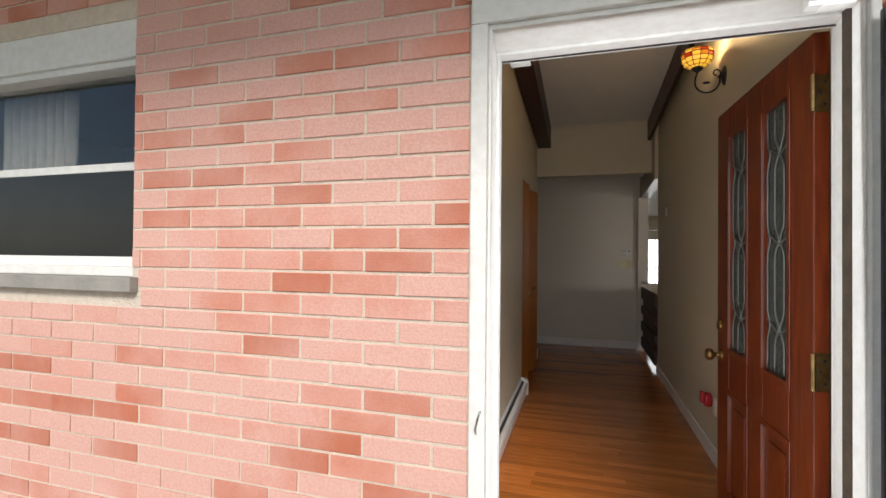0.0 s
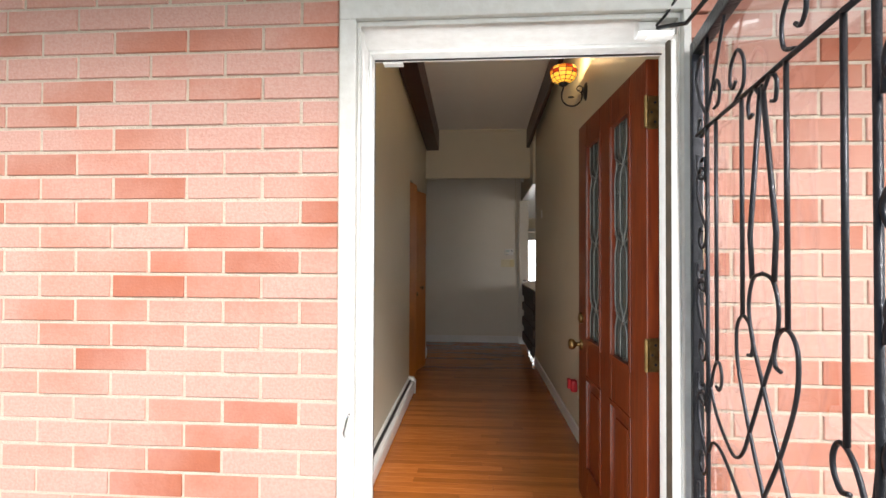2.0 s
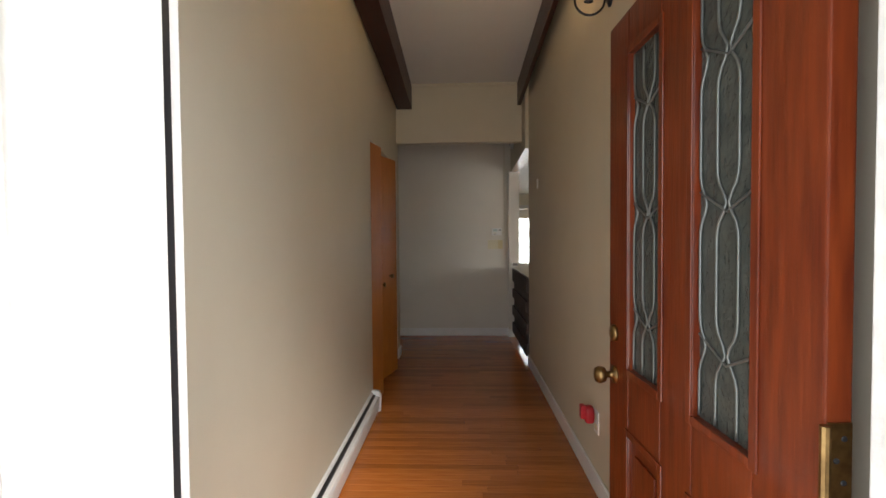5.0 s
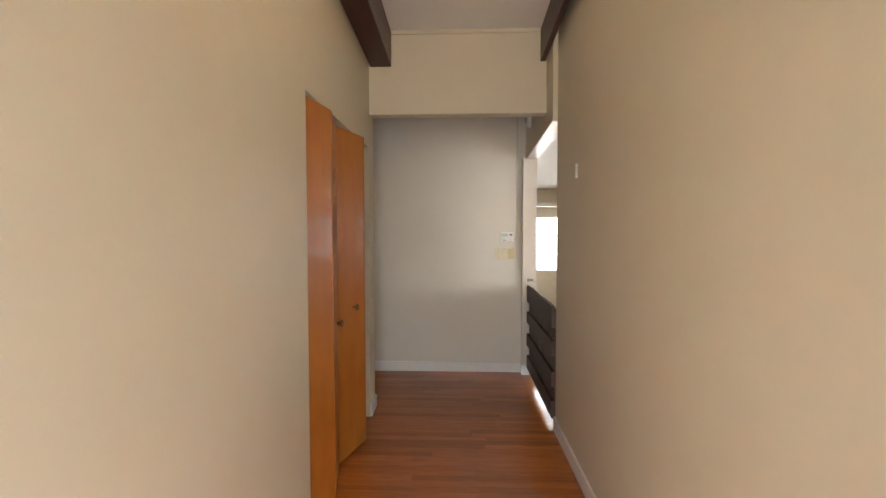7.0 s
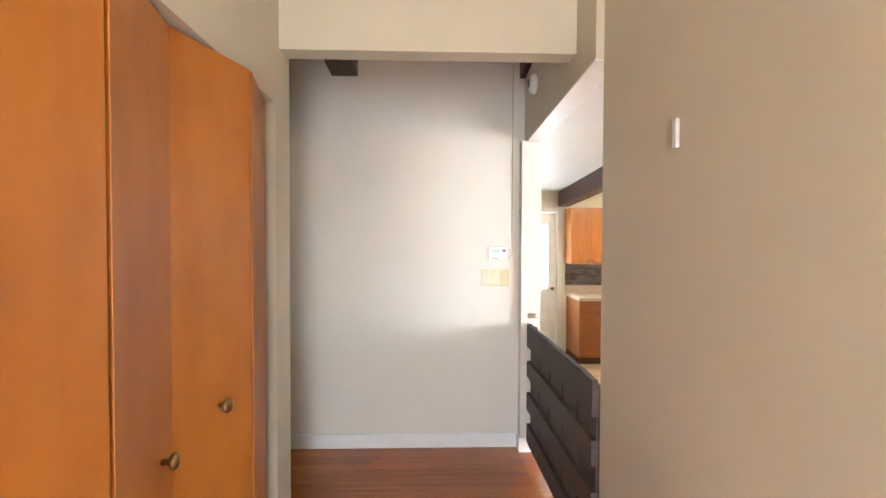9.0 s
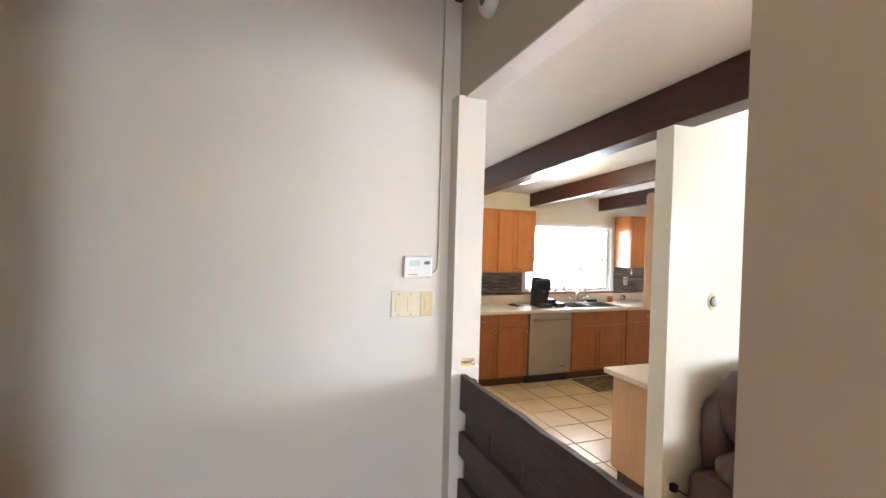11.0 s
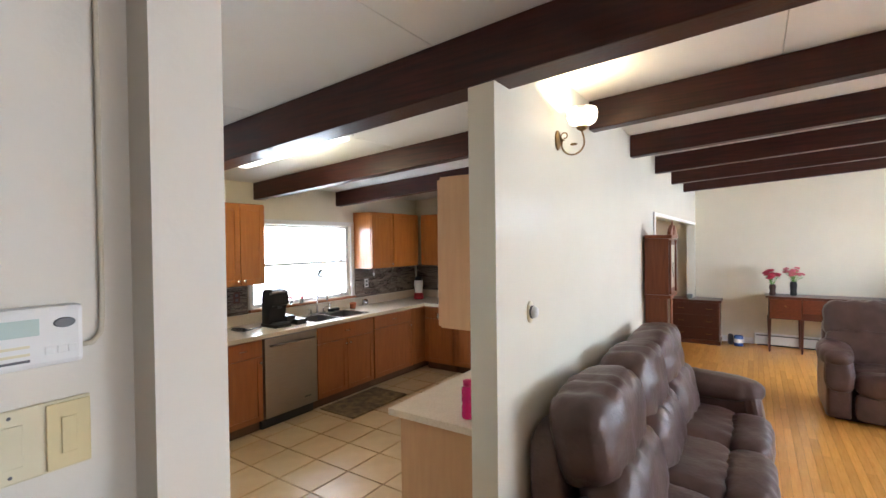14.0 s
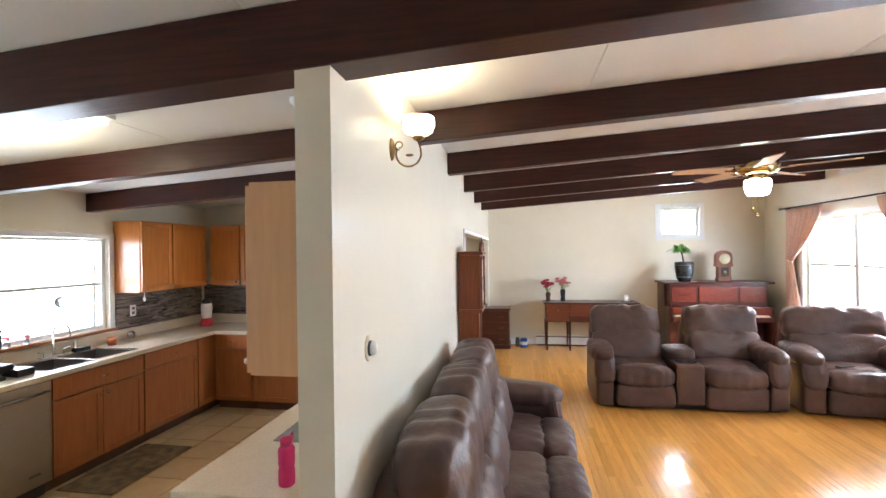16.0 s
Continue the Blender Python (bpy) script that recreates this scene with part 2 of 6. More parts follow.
def tube(points, radius, segs=8, bm=None):
    """Round rod along points; radius may be one number or one a point."""
    bm = bm or bmesh.new()
    pts = [Vector(p) for p in points]
    n = len(pts)
    rads = [radius] * n if isinstance(radius, (int, float)) else radius
    up = None
    rings = []
    for i, p in enumerate(pts):
        d = (pts[min(i + 1, n - 1)] - pts[max(i - 1, 0)]).normalized()
        if up is None:
            up = d.orthogonal().normalized()
        up = (up - d * up.dot(d)).normalized()
        side = d.cross(up)
        rings.append([bm.verts.new(p + (up * math.cos(2 * math.pi * k / segs) + side * math.sin(2 * math.pi * k / segs)) * rads[i]) for k in range(segs)])
    for a, b in zip(rings, rings[1:]):
        for k in range(segs):
            j = (k + 1) % segs
            bm.faces.new((a[k], a[j], b[j], b[k]))
    bm.faces.new(rings[0])
    bm.faces.new(rings[-1])
    return bm


def prism(outline, axis, a, b, bm=None):
    """Extrude a closed 2D outline along axis from a to b. x: outline is (y, z); y: (x, z); z: (x, y)."""
    bm = bm or bmesh.new()
    def put(u, v, w):
        return bm.verts.new({"x": (w, u, v), "y": (u, w, v), "z": (u, v, w)}[axis])
    lo = [put(u, v, a) for u, v in outline]
    hi = [put(u, v, b) for u, v in outline]
    n = len(outline)
    bm.faces.new(lo)
    bm.faces.new(hi)
    for i in range(n):
        j = (i + 1) % n
        bm.faces.new((lo[i], lo[j], hi[j], hi[i]))
    return bm


def wall_with_holes(axis, pos0, pos1, u0, u1, z0, z1, holes):
    """Wall slab across axis ('x' or 'y') from pos0 to pos1, spanning u0..u1 and z0..z1, with rectangular openings (u0, u1, z0, z1)."""
    bm = bmesh.new()
    us = sorted({u0, u1, *[h[0] for h in holes], *[h[1] for h in holes]})
    zs = sorted({z0, z1, *[h[2] for h in holes], *[h[3] for h in holes]})
    us = [u for u in us if u0 <= u <= u1]
    zs = [z for z in zs if z0 <= z <= z1]
    def solid(i, j):
        if not (0 <= i < len(us) - 1 and 0 <= j < len(zs) - 1):
            return False
        u, z = (us[i] + us[i + 1]) / 2, (zs[j] + zs[j + 1]) / 2
        return not any(h[0] < u < h[1] and h[2] < z < h[3] for h in holes)
    cache = {}
    def v(i, j, k):
        key = (i, j, k)
        if key not in cache:
            p = (pos0, pos1)[k]
            cache[key] = bm.verts.new((p, us[i], zs[j]) if axis == "x" else (us[i], p, zs[j]))
        return cache[key]
    for i in range(len(us) - 1):
        for j in range(len(zs) - 1):
            if not solid(i, j):
                continue
            for k in (0, 1):
                bm.faces.new((v(i, j, k), v(i + 1, j, k), v(i + 1, j + 1, k), v(i, j + 1, k)))
            for (di, dj, a, b) in ((-1, 0, (i, j), (i, j + 1)), (1, 0, (i + 1, j), (i + 1, j + 1)), (0, -1, (i, j), (i + 1, j)), (0, 1, (i, j + 1), (i + 1, j + 1))):
                if not solid(i + di, j + dj):
                    bm.faces.new((v(*a, 0), v(*b, 0), v(*b, 1), v(*a, 1)))
    return bm


def hall_ceiling(y):
    return 2.93 - 0.075 * (y - 4.55)


def main_ceiling(y):
    return 2.365 - 0.062 * (y - 5.57)


M_leadglass = mat("leaded_obscure_glass", (0.075, 0.08, 0.07), 0.15, color2=(0.045, 0.05, 0.043), scale=25, bump=0.5, bump_scale=60, spec=0.5)
M_lead = mat("lead_came", (0.20, 0.21, 0.20), 0.4, 0.7)
M_darkglass = mat("screened_glass", (0.030, 0.031, 0.033), 0.12, spec=0.4)
M_sheer = mat("sheer_fabric", (0.72, 0.70, 0.64), 0.9, scale=30)
M_lcd = mat("lcd_display", (0.50, 0.62, 0.58), 0.3)
M_darkgrey = mat("dark_grey_plastic", (0.12, 0.12, 0.13), 0.4)
M_yellowed = mat("yellowed_plastic", (0.70, 0.60, 0.33), 0.4)
M_red = mat("red_plastic", (0.45, 0.02, 0.03), 0.35)
M_amber = mat("lit_amber_glass", (0.9, 0.55, 0.08), 0.25, emit=(1.0, 0.50, 0.05), power=1.4)
M_amberdeep = mat("lit_orange_glass", (0.8, 0.3, 0.03), 0.25, emit=(1.0, 0.28, 0.02), power=1.0)
M_redglass = mat("lit_red_glass", (0.5, 0.05, 0.02), 0.25, emit=(0.8, 0.06, 0.01), power=0.6)
M_creamglass = mat("lit_cream_glass", (0.9, 0.85, 0.65), 0.25, emit=(1.0, 0.90, 0.62), power=2.2)
M_pinkglass = mat("lit_pink_glass", (0.8, 0.35, 0.25), 0.25, emit=(1.0, 0.45, 0.3), power=1.2)
M_kick = mat("dark_kick_wood", (0.10, 0.045, 0.02), 0.6)
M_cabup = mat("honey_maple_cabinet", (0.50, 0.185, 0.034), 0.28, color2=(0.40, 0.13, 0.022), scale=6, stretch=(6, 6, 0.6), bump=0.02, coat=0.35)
M_mosaic = mat("mosaic_strips", (0.20, 0.155, 0.13), 0.22, color2=(0.10, 0.075, 0.065), scale=3, island=0.75, spec=0.6)
M_redbrown = mat("red_brown_plastic", (0.10, 0.03, 0.02), 0.4)
M_rug = mat("brown_woven_rug", (0.24, 0.165, 0.085), 0.95, color2=(0.085, 0.06, 0.04), scale=11, spread=0.3, bump=0.6, bump_scale=160)
M_tube = mat("fluorescent_diffuser", (0.9, 0.9, 0.85), 0.4, emit=(1.0, 0.93, 0.75), power=1.2)
M_dial = mat("clock_dial", (0.62, 0.55, 0.40), 0.4, color2=(0.50, 0.42, 0.28), scale=30)
M_pink = mat("pink_clear_plastic", (0.80, 0.03, 0.22), 0.12, trans=0.4)
M_pinkdark = mat("dark_pink_plastic", (0.55, 0.01, 0.12), 0.3)
M_glassgrey = mat("pale_glass", (0.60, 0.63, 0.62), 0.08, trans=0.6)
M_clay = mat("orange_clay", (0.42, 0.12, 0.04), 0.6)
M_pinkpetal = mat("pink_petals", (0.72, 0.20, 0.24), 0.8)
M_redpetal = mat("red_petals", (0.50, 0.03, 0.06), 0.8)
M_leaf = mat("green_leaf", (0.17, 0.40, 0.05), 0.5, color2=(0.07, 0.20, 0.025), scale=20)
M_trunk = mat("brown_stem", (0.12, 0.07, 0.04), 0.9, bump=0.3)
M_blue = mat("blue_plastic", (0.05, 0.12, 0.40), 0.4)
M_antiquered = mat("figured_mahogany", (0.15, 0.042, 0.018), 0.28, color2=(0.09, 0.022, 0.010), scale=9, stretch=(3, 1, 5), coat=0.3)
M_piano = mat("piano_mahogany", (0.075, 0.014, 0.009), 0.28, color2=(0.04, 0.008, 0.006), scale=6, stretch=(2, 6, 6), coat=0.3)
M_pianored = mat("red_figured_mahogany", (0.17, 0.030, 0.012), 0.28, color2=(0.10, 0.014, 0.007), scale=7, stretch=(2, 6, 4), coat=0.3)
M_pot = mat("dark_glazed_pot", (0.045, 0.055, 0.065), 0.25, color2=(0.02, 0.022, 0.028), scale=22, spread=0.2)
M_peach = mat("peach_sheer_fabric", (0.70, 0.48, 0.40), 0.9, color2=(0.62, 0.40, 0.33), scale=30, trans=0.0)
M_brassbright = mat("polished_brass", (0.55, 0.42, 0.20), 0.2, 1.0)
M_blade = mat("fan_blade_wood", (0.50, 0.32, 0.20), 0.4, color2=(0.40, 0.24, 0.14), scale=6, stretch=(1, 8, 8))
M_lampglass = mat("lit_frosted_glass", (0.95, 0.9, 0.8), 0.3, emit=(1.0, 0.88, 0.62), power=6.0)
M_oakstuff = mat("red_oak_floor_rest", (0.45, 0.148, 0.028), 0.25, color2=(0.31, 0.088, 0.016), scale=5, stretch=(1.0, 14, 14), bump=0.05, island=0.22, coat=0.15)
M_oaklightstuff = mat("golden_oak_floor_rest", (0.78, 0.40, 0.095), 0.20, color2=(0.66, 0.30, 0.060), scale=5, stretch=(1.0, 14, 14), bump=0.03, island=0.13, coat=0.3)

# ---- large structure ----
FL = -0.20      # floor of the kitchen and the living room, one step below the hall
RX = 1.473      # hall's right wall
LX = 0.10       # hall's left wall
FY = 5.673      # wall at the hall's end
PY = 5.56       # partition, living room face
NY = 9.02       # kitchen's window wall
EX = 10.02      # living room's end wall
SE = 5.59       # far side of the opening from the hall
SY = 0.80       # living room's front wall

struct("ground", box_bm(-300, 300, -300, 300, -0.9, -0.6), M_grass, "flat green lawn around the house", "ground")
struct("porch", box_bm(-4.5, 3.9, -3.2, -0.012, -0.595, -0.16), M_concrete, "grey concrete porch slab before the brick wall", "porch", 0.01)
struct("eave", box_bm(-4.5, 3.9, -1.15, -0.02, 2.72, 2.84), M_white, "white boarded eave above the entrance", "eave")
struct("wall_front", wall_with_holes("y", 0.0025, 0.30, -4.5, 3.6, FL, 3.5, [(0.34, 1.39, -0.02, 2.055), (-2.45, -1.03, 1.20, 2.24)]), M_mortar, "grey mortar of the red brick front wall", "wall")
struct("floor_hall", box_bm(-3.0, 1.66, 0.0, FY, -0.12, -0.012), M_joint, "dark gaps between hall floor boards", "floor")
struct("wall_hall_left", wall_with_holes("x", LX - 0.12, LX, 0.30, 4.70, FL, 3.5, [(3.10, 4.50, -0.3, 2.06)]), M_wall, "beige painted hall wall with a closet opening", "wall")
struct("wall_closet_back", box_bm(-0.75, -0.65, 0.30, 4.70, FL, 3.5), M_wall, "plain beige back wall of the closet", "wall")
struct("wall_closet_side", box_bm(-0.65, LX - 0.12, 4.58, 4.70, FL, 3.5), M_wall, "plain beige closet side wall", "wall")
struct("wall_hall_right", wall_with_holes("x", RX, 1.55, 0.30, 4.31, FL, 3.5, []), M_wall, "beige painted hall wall", "wall")
struct("wall_hall_lintel", prism([(4.31, 2.20), (SE, 2.14), (FY, 2.14), (FY, 3.5), (4.31, 3.5)], "x", 1.44, 1.545), M_wall, "beige painted wall over the opening to the living room", "wall")
# stub and end wall carry some daylight in their paler colour
struct("wall_hall_stub", box_bm(1.405, 1.54, SE, FY, FL, 2.139), M_offwhite_lit, "narrow off-white wall end at the opening, lightened for daylight", "wall")
struct("wall_hall_end", box_bm(-3.0, 1.50, FY, FY + 0.12, FL, 3.5), M_offwhite_lit, "off-white wall at the end of the hall, lightened for daylight", "wall")
struct("wall_hall_side_end", box_bm(-3.1, -3.0, 4.58, FY, FL, 3.5), M_wall, "plain beige wall closing the side hall", "wall")
struct("wall_side_hall", box_bm(-3.0, -0.65, 4.58, 4.70, FL, 3.5), M_wall, "plain beige side hall wall", "wall")
struct("header_hall", box_bm(LX, 1.439, 4.55, 4.66, 2.312, 3.4), M_wall, "beige painted header across the hall", "wall")
struct("wall_living_side", wall_with_holes("x", 1.55, 1.60, 0.30, 4.305, FL, 3.5, []), M_cream, "cream painted living room side wall", "wall")
struct("wall_kitchen_west", box_bm(1.37, 1.49, FY + 0.12, NY + 0.2, FL, 3.0), M_cream, "cream painted kitchen side wall", "wall")
struct("wall_kitchen_north", wall_with_holes("y", NY, NY + 0.2, 1.2, 10.3, FL, 3.0, [(3.85, 5.24, 0.84, 1.73), (1.80, 2.62, FL, 1.85)]), M_cream, "cream painted kitchen wall with window and back door", "wall")
struct("wall_partition", wall_with_holes("y", PY, PY + 0.12, 2.64, EX, FL, 3.0, [(6.10, 9.90, FL, 1.75)]), M_partition, "glossy cream partition wall between kitchen and living room", "wall")
struct("wall_kitchen_east", box_bm(6.62, 6.72, PY + 0.12, NY, FL, 3.0), M_cream, "cream painted kitchen end wall", "wall")
struct("wall_east", wall_with_holes("x", EX, EX + 0.2, SY - 0.2, NY, FL, 3.2, [(1.85, 2.49, 1.78, 2.27)]), M_cream, "cream painted living room end wall with a small high window", "wall")
struct("wall_south", wall_with_holes("y", SY - 0.25, SY, 1.6, EX + 0.2, FL, 3.2, [(6.82, 8.92, 0.64, 1.96), (3.1, 5.2, 0.64, 1.96)]), M_cream, "cream painted living room front wall with windows", "wall")
struct("floor_living", box_bm(1.55, EX, SY, PY + 0.02, FL - 0.12, FL - 0.012), M_joint, "dark gaps between living room floor boards", "floor")
struct("floor_kitchen", box_bm(1.49, EX, PY + 0.02, NY, FL - 0.12, FL - 0.008), M_grout, "dark grout under the kitchen tiles", "floor")
struct("floor_step", box_bm(1.40, 1.552, 4.31, SE, FL, -0.006), M_oakstuff, "oak nosing of the step down", "step")


def slope_slab(fn, x0, x1, y0, y1, th):
    return prism([(y0, fn(y0)), (y1, fn(y1)), (y1, fn(y1) + th), (y0, fn(y0) + th)], "x", x0, x1)


bm = slope_slab(hall_ceiling, -3.0, 1.5, 0.28, FY + 0.1, 0.1)
struct("ceiling_hall", bm, M_ceil, "white painted sloping hall ceiling", "ceiling")
bm = bmesh.new()
xs = [1.50, 2.70, 3.92, 5.05, 6.18, 7.30, 8.44, 9.3, EX + 0.1]
ys = [SY - 0.1, 2.1, 3.35, 4.6, 5.85, 7.1, 8.2, NY + 0.1]
for x0, x1 in zip(xs, xs[1:]):
    for y0, y1 in zip(ys, ys[1:]):
        y0, y1 = y0 + 0.002, y1 - 0.002
        prism([(y0, main_ceiling(y0)), (y1, main_ceiling(y1)), (y1, main_ceiling(y1) + 0.03), (y0, main_ceiling(y0) + 0.03)], "x", x0 + 0.002, x1 - 0.002, bm)
prism([(ys[0], main_ceiling(ys[0]) + 0.02), (ys[-1], main_ceiling(ys[-1]) + 0.02), (ys[-1], main_ceiling(ys[-1]) + 0.2), (ys[0], main_ceiling(ys[0]) + 0.2)], "x", 1.5, EX + 0.1, bm)
struct("ceiling_main", bm, M_ceil, "white painted ceiling boards between dark beams", "ceiling")
struct("roof", box_bm(-4.5, EX + 0.5, 0.0, NY + 0.4, 3.5, 3.6), M_ceil, "plain flat roof closing the house", "roof")


def beam(name, fn, x0, x1, y0, y1, drop, label):
    bm = prism([(y0, fn(y0) - drop), (y1, fn(y1) - drop), (y1, fn(y1) - 0.003), (y0, fn(y0) - 0.003)], "x", x0, x1)
    return tagged(new(name, finish(bm, name, M_beam, 0.006)), label, "beam", "ceiling beams", "structure")


HB = "dark brown stained wooden beam under the hall ceiling"
beam("beam_hall", hall_ceiling, 0.112, 0.272, 0.31, 4.547, 0.262, HB)
beam("beam_hall", hall_ceiling, 1.39, 1.428, 0.31, 4.547, 0.24, HB)
beam("beam_hall", hall_ceiling, 0.10, 0.28, 4.664, FY - 0.003, 0.262, HB)
beam("beam_hall", hall_ceiling, 1.40, 1.438, 4.664, FY - 0.003, 0.262, HB)
LB = "dark brown stained wooden beam across living room and kitchen"
beam("beam_main", main_ceiling, 2.63, 2.78, SY + 0.003, NY - 0.003, 0.222, LB)
for x in (3.92, 5.05, 6.18, 7.30, 8.44):
    beam("beam_living", main_ceiling, x - 0.045, x + 0.05, SY + 0.003, PY - 0.003, 0.178, LB)
for x in (3.92, 5.05):
    beam("beam_kitchen", main_ceiling, x - 0.045, x + 0.05, PY + 0.123, NY - 0.003, 0.178, LB)

# ---- soft furniture ----


def pillow(w, d, h, at=(0, 0, 0), p=4.0, n=10, crease=0.006, seed=0.0, tilt=0.0, bm=None, ruche=0.0, seam="z", folds=9, sag=0.0):
    """Stuffed leather cushion: a rounded block with soft folds and gathers along the seams across axis seam.
    at is its middle, tilt leans it back about x (degrees), sag drops the middle of its lower edge."""
    bm = bm or bmesh.new()
    made = bmesh.ops.create_cube(bm, size=2)["verts"]
    edges = list({e for v in made for e in v.link_edges})
    bmesh.ops.subdivide_edges(bm, edges=edges, cuts=n, use_grid_fill=True)
    verts = [v for v in bm.verts if not v.tag]
    rot = Matrix.Rotation(radians(tilt), 3, "X")
    for v in verts:
        c = v.co.copy()
        k = (abs(c.x) ** p + abs(c.y) ** p + abs(c.z) ** p) ** (-1 / p)
        c *= k
        q = Vector((c.x * w / 2, c.y * d / 2, c.z * h / 2))
        f = noise.noise(Vector((q.x * 5 + seed, q.y * 5, q.z * 11 + seed * 2)))
        g = noise.noise(Vector((q.x * 22 + seed, q.y * 22, q.z * 8)))
        nrm = c.normalized()
        q += nrm * (crease * 1.5 * f + crease * 0.6 * g)
        if ruche:
            along, across = (c.x, c.z) if seam == "z" else (c.x, c.y) if seam == "y" else (c.y, c.x)
            wob = noise.noise(Vector((across * 2.2 + seed, along * 1.7, seed)))
            near = math.exp(-((1 - abs(across)) / 0.42) ** 2)
            q += nrm * (ruche * near * math.sin(along * folds * (1 + 0.12 * wob) + 3.2 * wob + seed) * (0.6 + 0.8 * abs(wob)))
        if sag:
            q.z -= sag * (1 - c.x * c.x) * max(0.0, -c.z)
        v.co = Vector(at) + rot @ q
        v.tag = True
    return bm


def reclining_seat(owner, x0, w, D, seed, over=(0.0, 0.0), square=4.8):
    """Seat cushion, front roll, footrest, lower and upper back cushions of one place; front at y = 0, floor at z = 0.
    over widens the back cushions past the seat, over the arms; square is how boxy they are."""
    xc = x0 + w / 2
    bw, bc = w + sum(over), xc + (over[1] - over[0]) / 2
    part("seat_cushion", pillow(w - 0.004, 0.42, 0.20, (xc, 0.40, 0.385), 4.2, 20, 0.008, seed, 3, None, 0.007, "y", 17), M_leather, owner, smooth=True)
    part("front_roll", pillow(w - 0.004, 0.26, 0.235, (xc, 0.115, 0.365), 3.2, 20, 0.007, seed + 3, 0, None, 0.007, "y", 19), M_leather, owner, smooth=True)
    part("footrest_panel", pillow(w - 0.012, 0.09, 0.25, (xc, 0.085, 0.155), 7, 10, 0.003, seed + 5), M_leather, owner, smooth=True)
    part("lower_back_cushion", pillow(bw - 0.004, 0.27, 0.36, (bc, D - 0.33, 0.60), square - 0.2, 20, 0.008, seed + 7, -14, None, 0.012, "z", 15), M_leather, owner, smooth=True)
    part("upper_back_cushion", pillow(bw + 0.006, 0.31, 0.40, (bc, D - 0.215, 0.865), square, 24, 0.009, seed + 9, -9, None, 0.013, "z", 15, 0.06), M_leather, owner, smooth=True)


def arm_rest(owner, x0, w, D, seed):
    xc = x0 + w / 2
    part("arm_panel", pillow(w - 0.02, D - 0.12, 0.52, (xc, D / 2, 0.275), 12, 10, 0.002, seed), M_leather, owner, smooth=True)
    part("arm_pad", pillow(w + 0.06, D - 0.20, 0.19, (xc, D / 2 - 0.07, 0.585), 2.7, 20, 0.007, seed + 2, 2, None, 0.005, "x", 22), M_leather, owner, smooth=True)
    part("arm_front", pillow(w + 0.01, 0.13, 0.34, (xc, 0.10, 0.44), 2.8, 16, 0.004, seed + 4, -10, None, 0.005, "x", 15), M_leather, owner, smooth=True)


def leather_seating(name, label, category, at, rz, layout, D=0.94, group="", over_arm=0.09, square=3.5):
    ob = thing(name, label, category, at, rz, group)
    total = sum(w for _, w in layout)
    x = -total / 2
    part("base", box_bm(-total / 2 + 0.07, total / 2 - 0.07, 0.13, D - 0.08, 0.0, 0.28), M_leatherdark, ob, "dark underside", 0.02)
    s = 1.7
    for i, (k, w) in enumerate(layout):
        s += 4.31
        if k == "arm":
            arm_rest(ob, x, w, D, s)
        elif k == "seat":
            over = (over_arm if layout[i - 1][0] == "arm" else 0.0, over_arm if layout[i + 1][0] == "arm" else 0.0)
            part("back_frame", pillow(w + sum(over), 0.16, 0.80, (x + w / 2 + (over[1] - over[0]) / 2, D - 0.09, 0.50), 7, 8, 0.005, s, -4), M_leather, ob, smooth=True)
            reclining_seat(ob, x, w, D, s, over, square)
        else:
            xc = x + w / 2
            con = part("console", box_bm(x + 0.006, x + w - 0.006, 0.05, D - 0.30, 0.06, 0.50), M_leather, ob, "", 0.03)
            part("console_lid", pillow(w + 0.02, 0.40, 0.14, (xc, D - 0.46, 0.55), 4, 9, 0.008, s), M_leather, con, smooth=True)
            for dx in (-0.065, 0.065):
                part("cup_holder", lathe([(0.046, 0.0), (0.046, 0.012), (0.040, 0.012), (0.038, 0.004), (0.0, 0.004)], 20, None, (xc + dx, 0.20, 0.497)), M_black, con, "black cup holder ring")
        x += w
    return ob


leather_seating("sofa", "brown leather three seat reclining sofa with plump cushions", "sofa", (3.98, 4.625, FL), 0, [("arm", 0.24), ("seat", 0.69), ("seat", 0.69), ("seat", 0.69), ("arm", 0.24)], 0.91)
leather_seating("loveseat", "brown leather reclining loveseat with a cup holder console", "loveseat", (6.52, 3.19, FL), -90, [("arm", 0.21), ("seat", 0.62), ("console", 0.30), ("seat", 0.62), ("arm", 0.21)], 0.95, over_arm=0.16, square=4.8)
leather_seating("recliner", "brown leather recliner armchair with padded arms", "armchair", (6.47, 1.56, FL), -97, [("arm", 0.23), ("seat", 0.66), ("arm", 0.23)], 0.95, over_arm=0.16, square=4.8)
rem = thing("remote_control", "small black remote control on the recliner seat", "remote control", (6.75, 1.62, FL + 0.476), -70)
part("casing", box_bm(-0.09, 0.09, -0.03, 0.03, 0, 0.016), M_black, rem, "", 0.005)

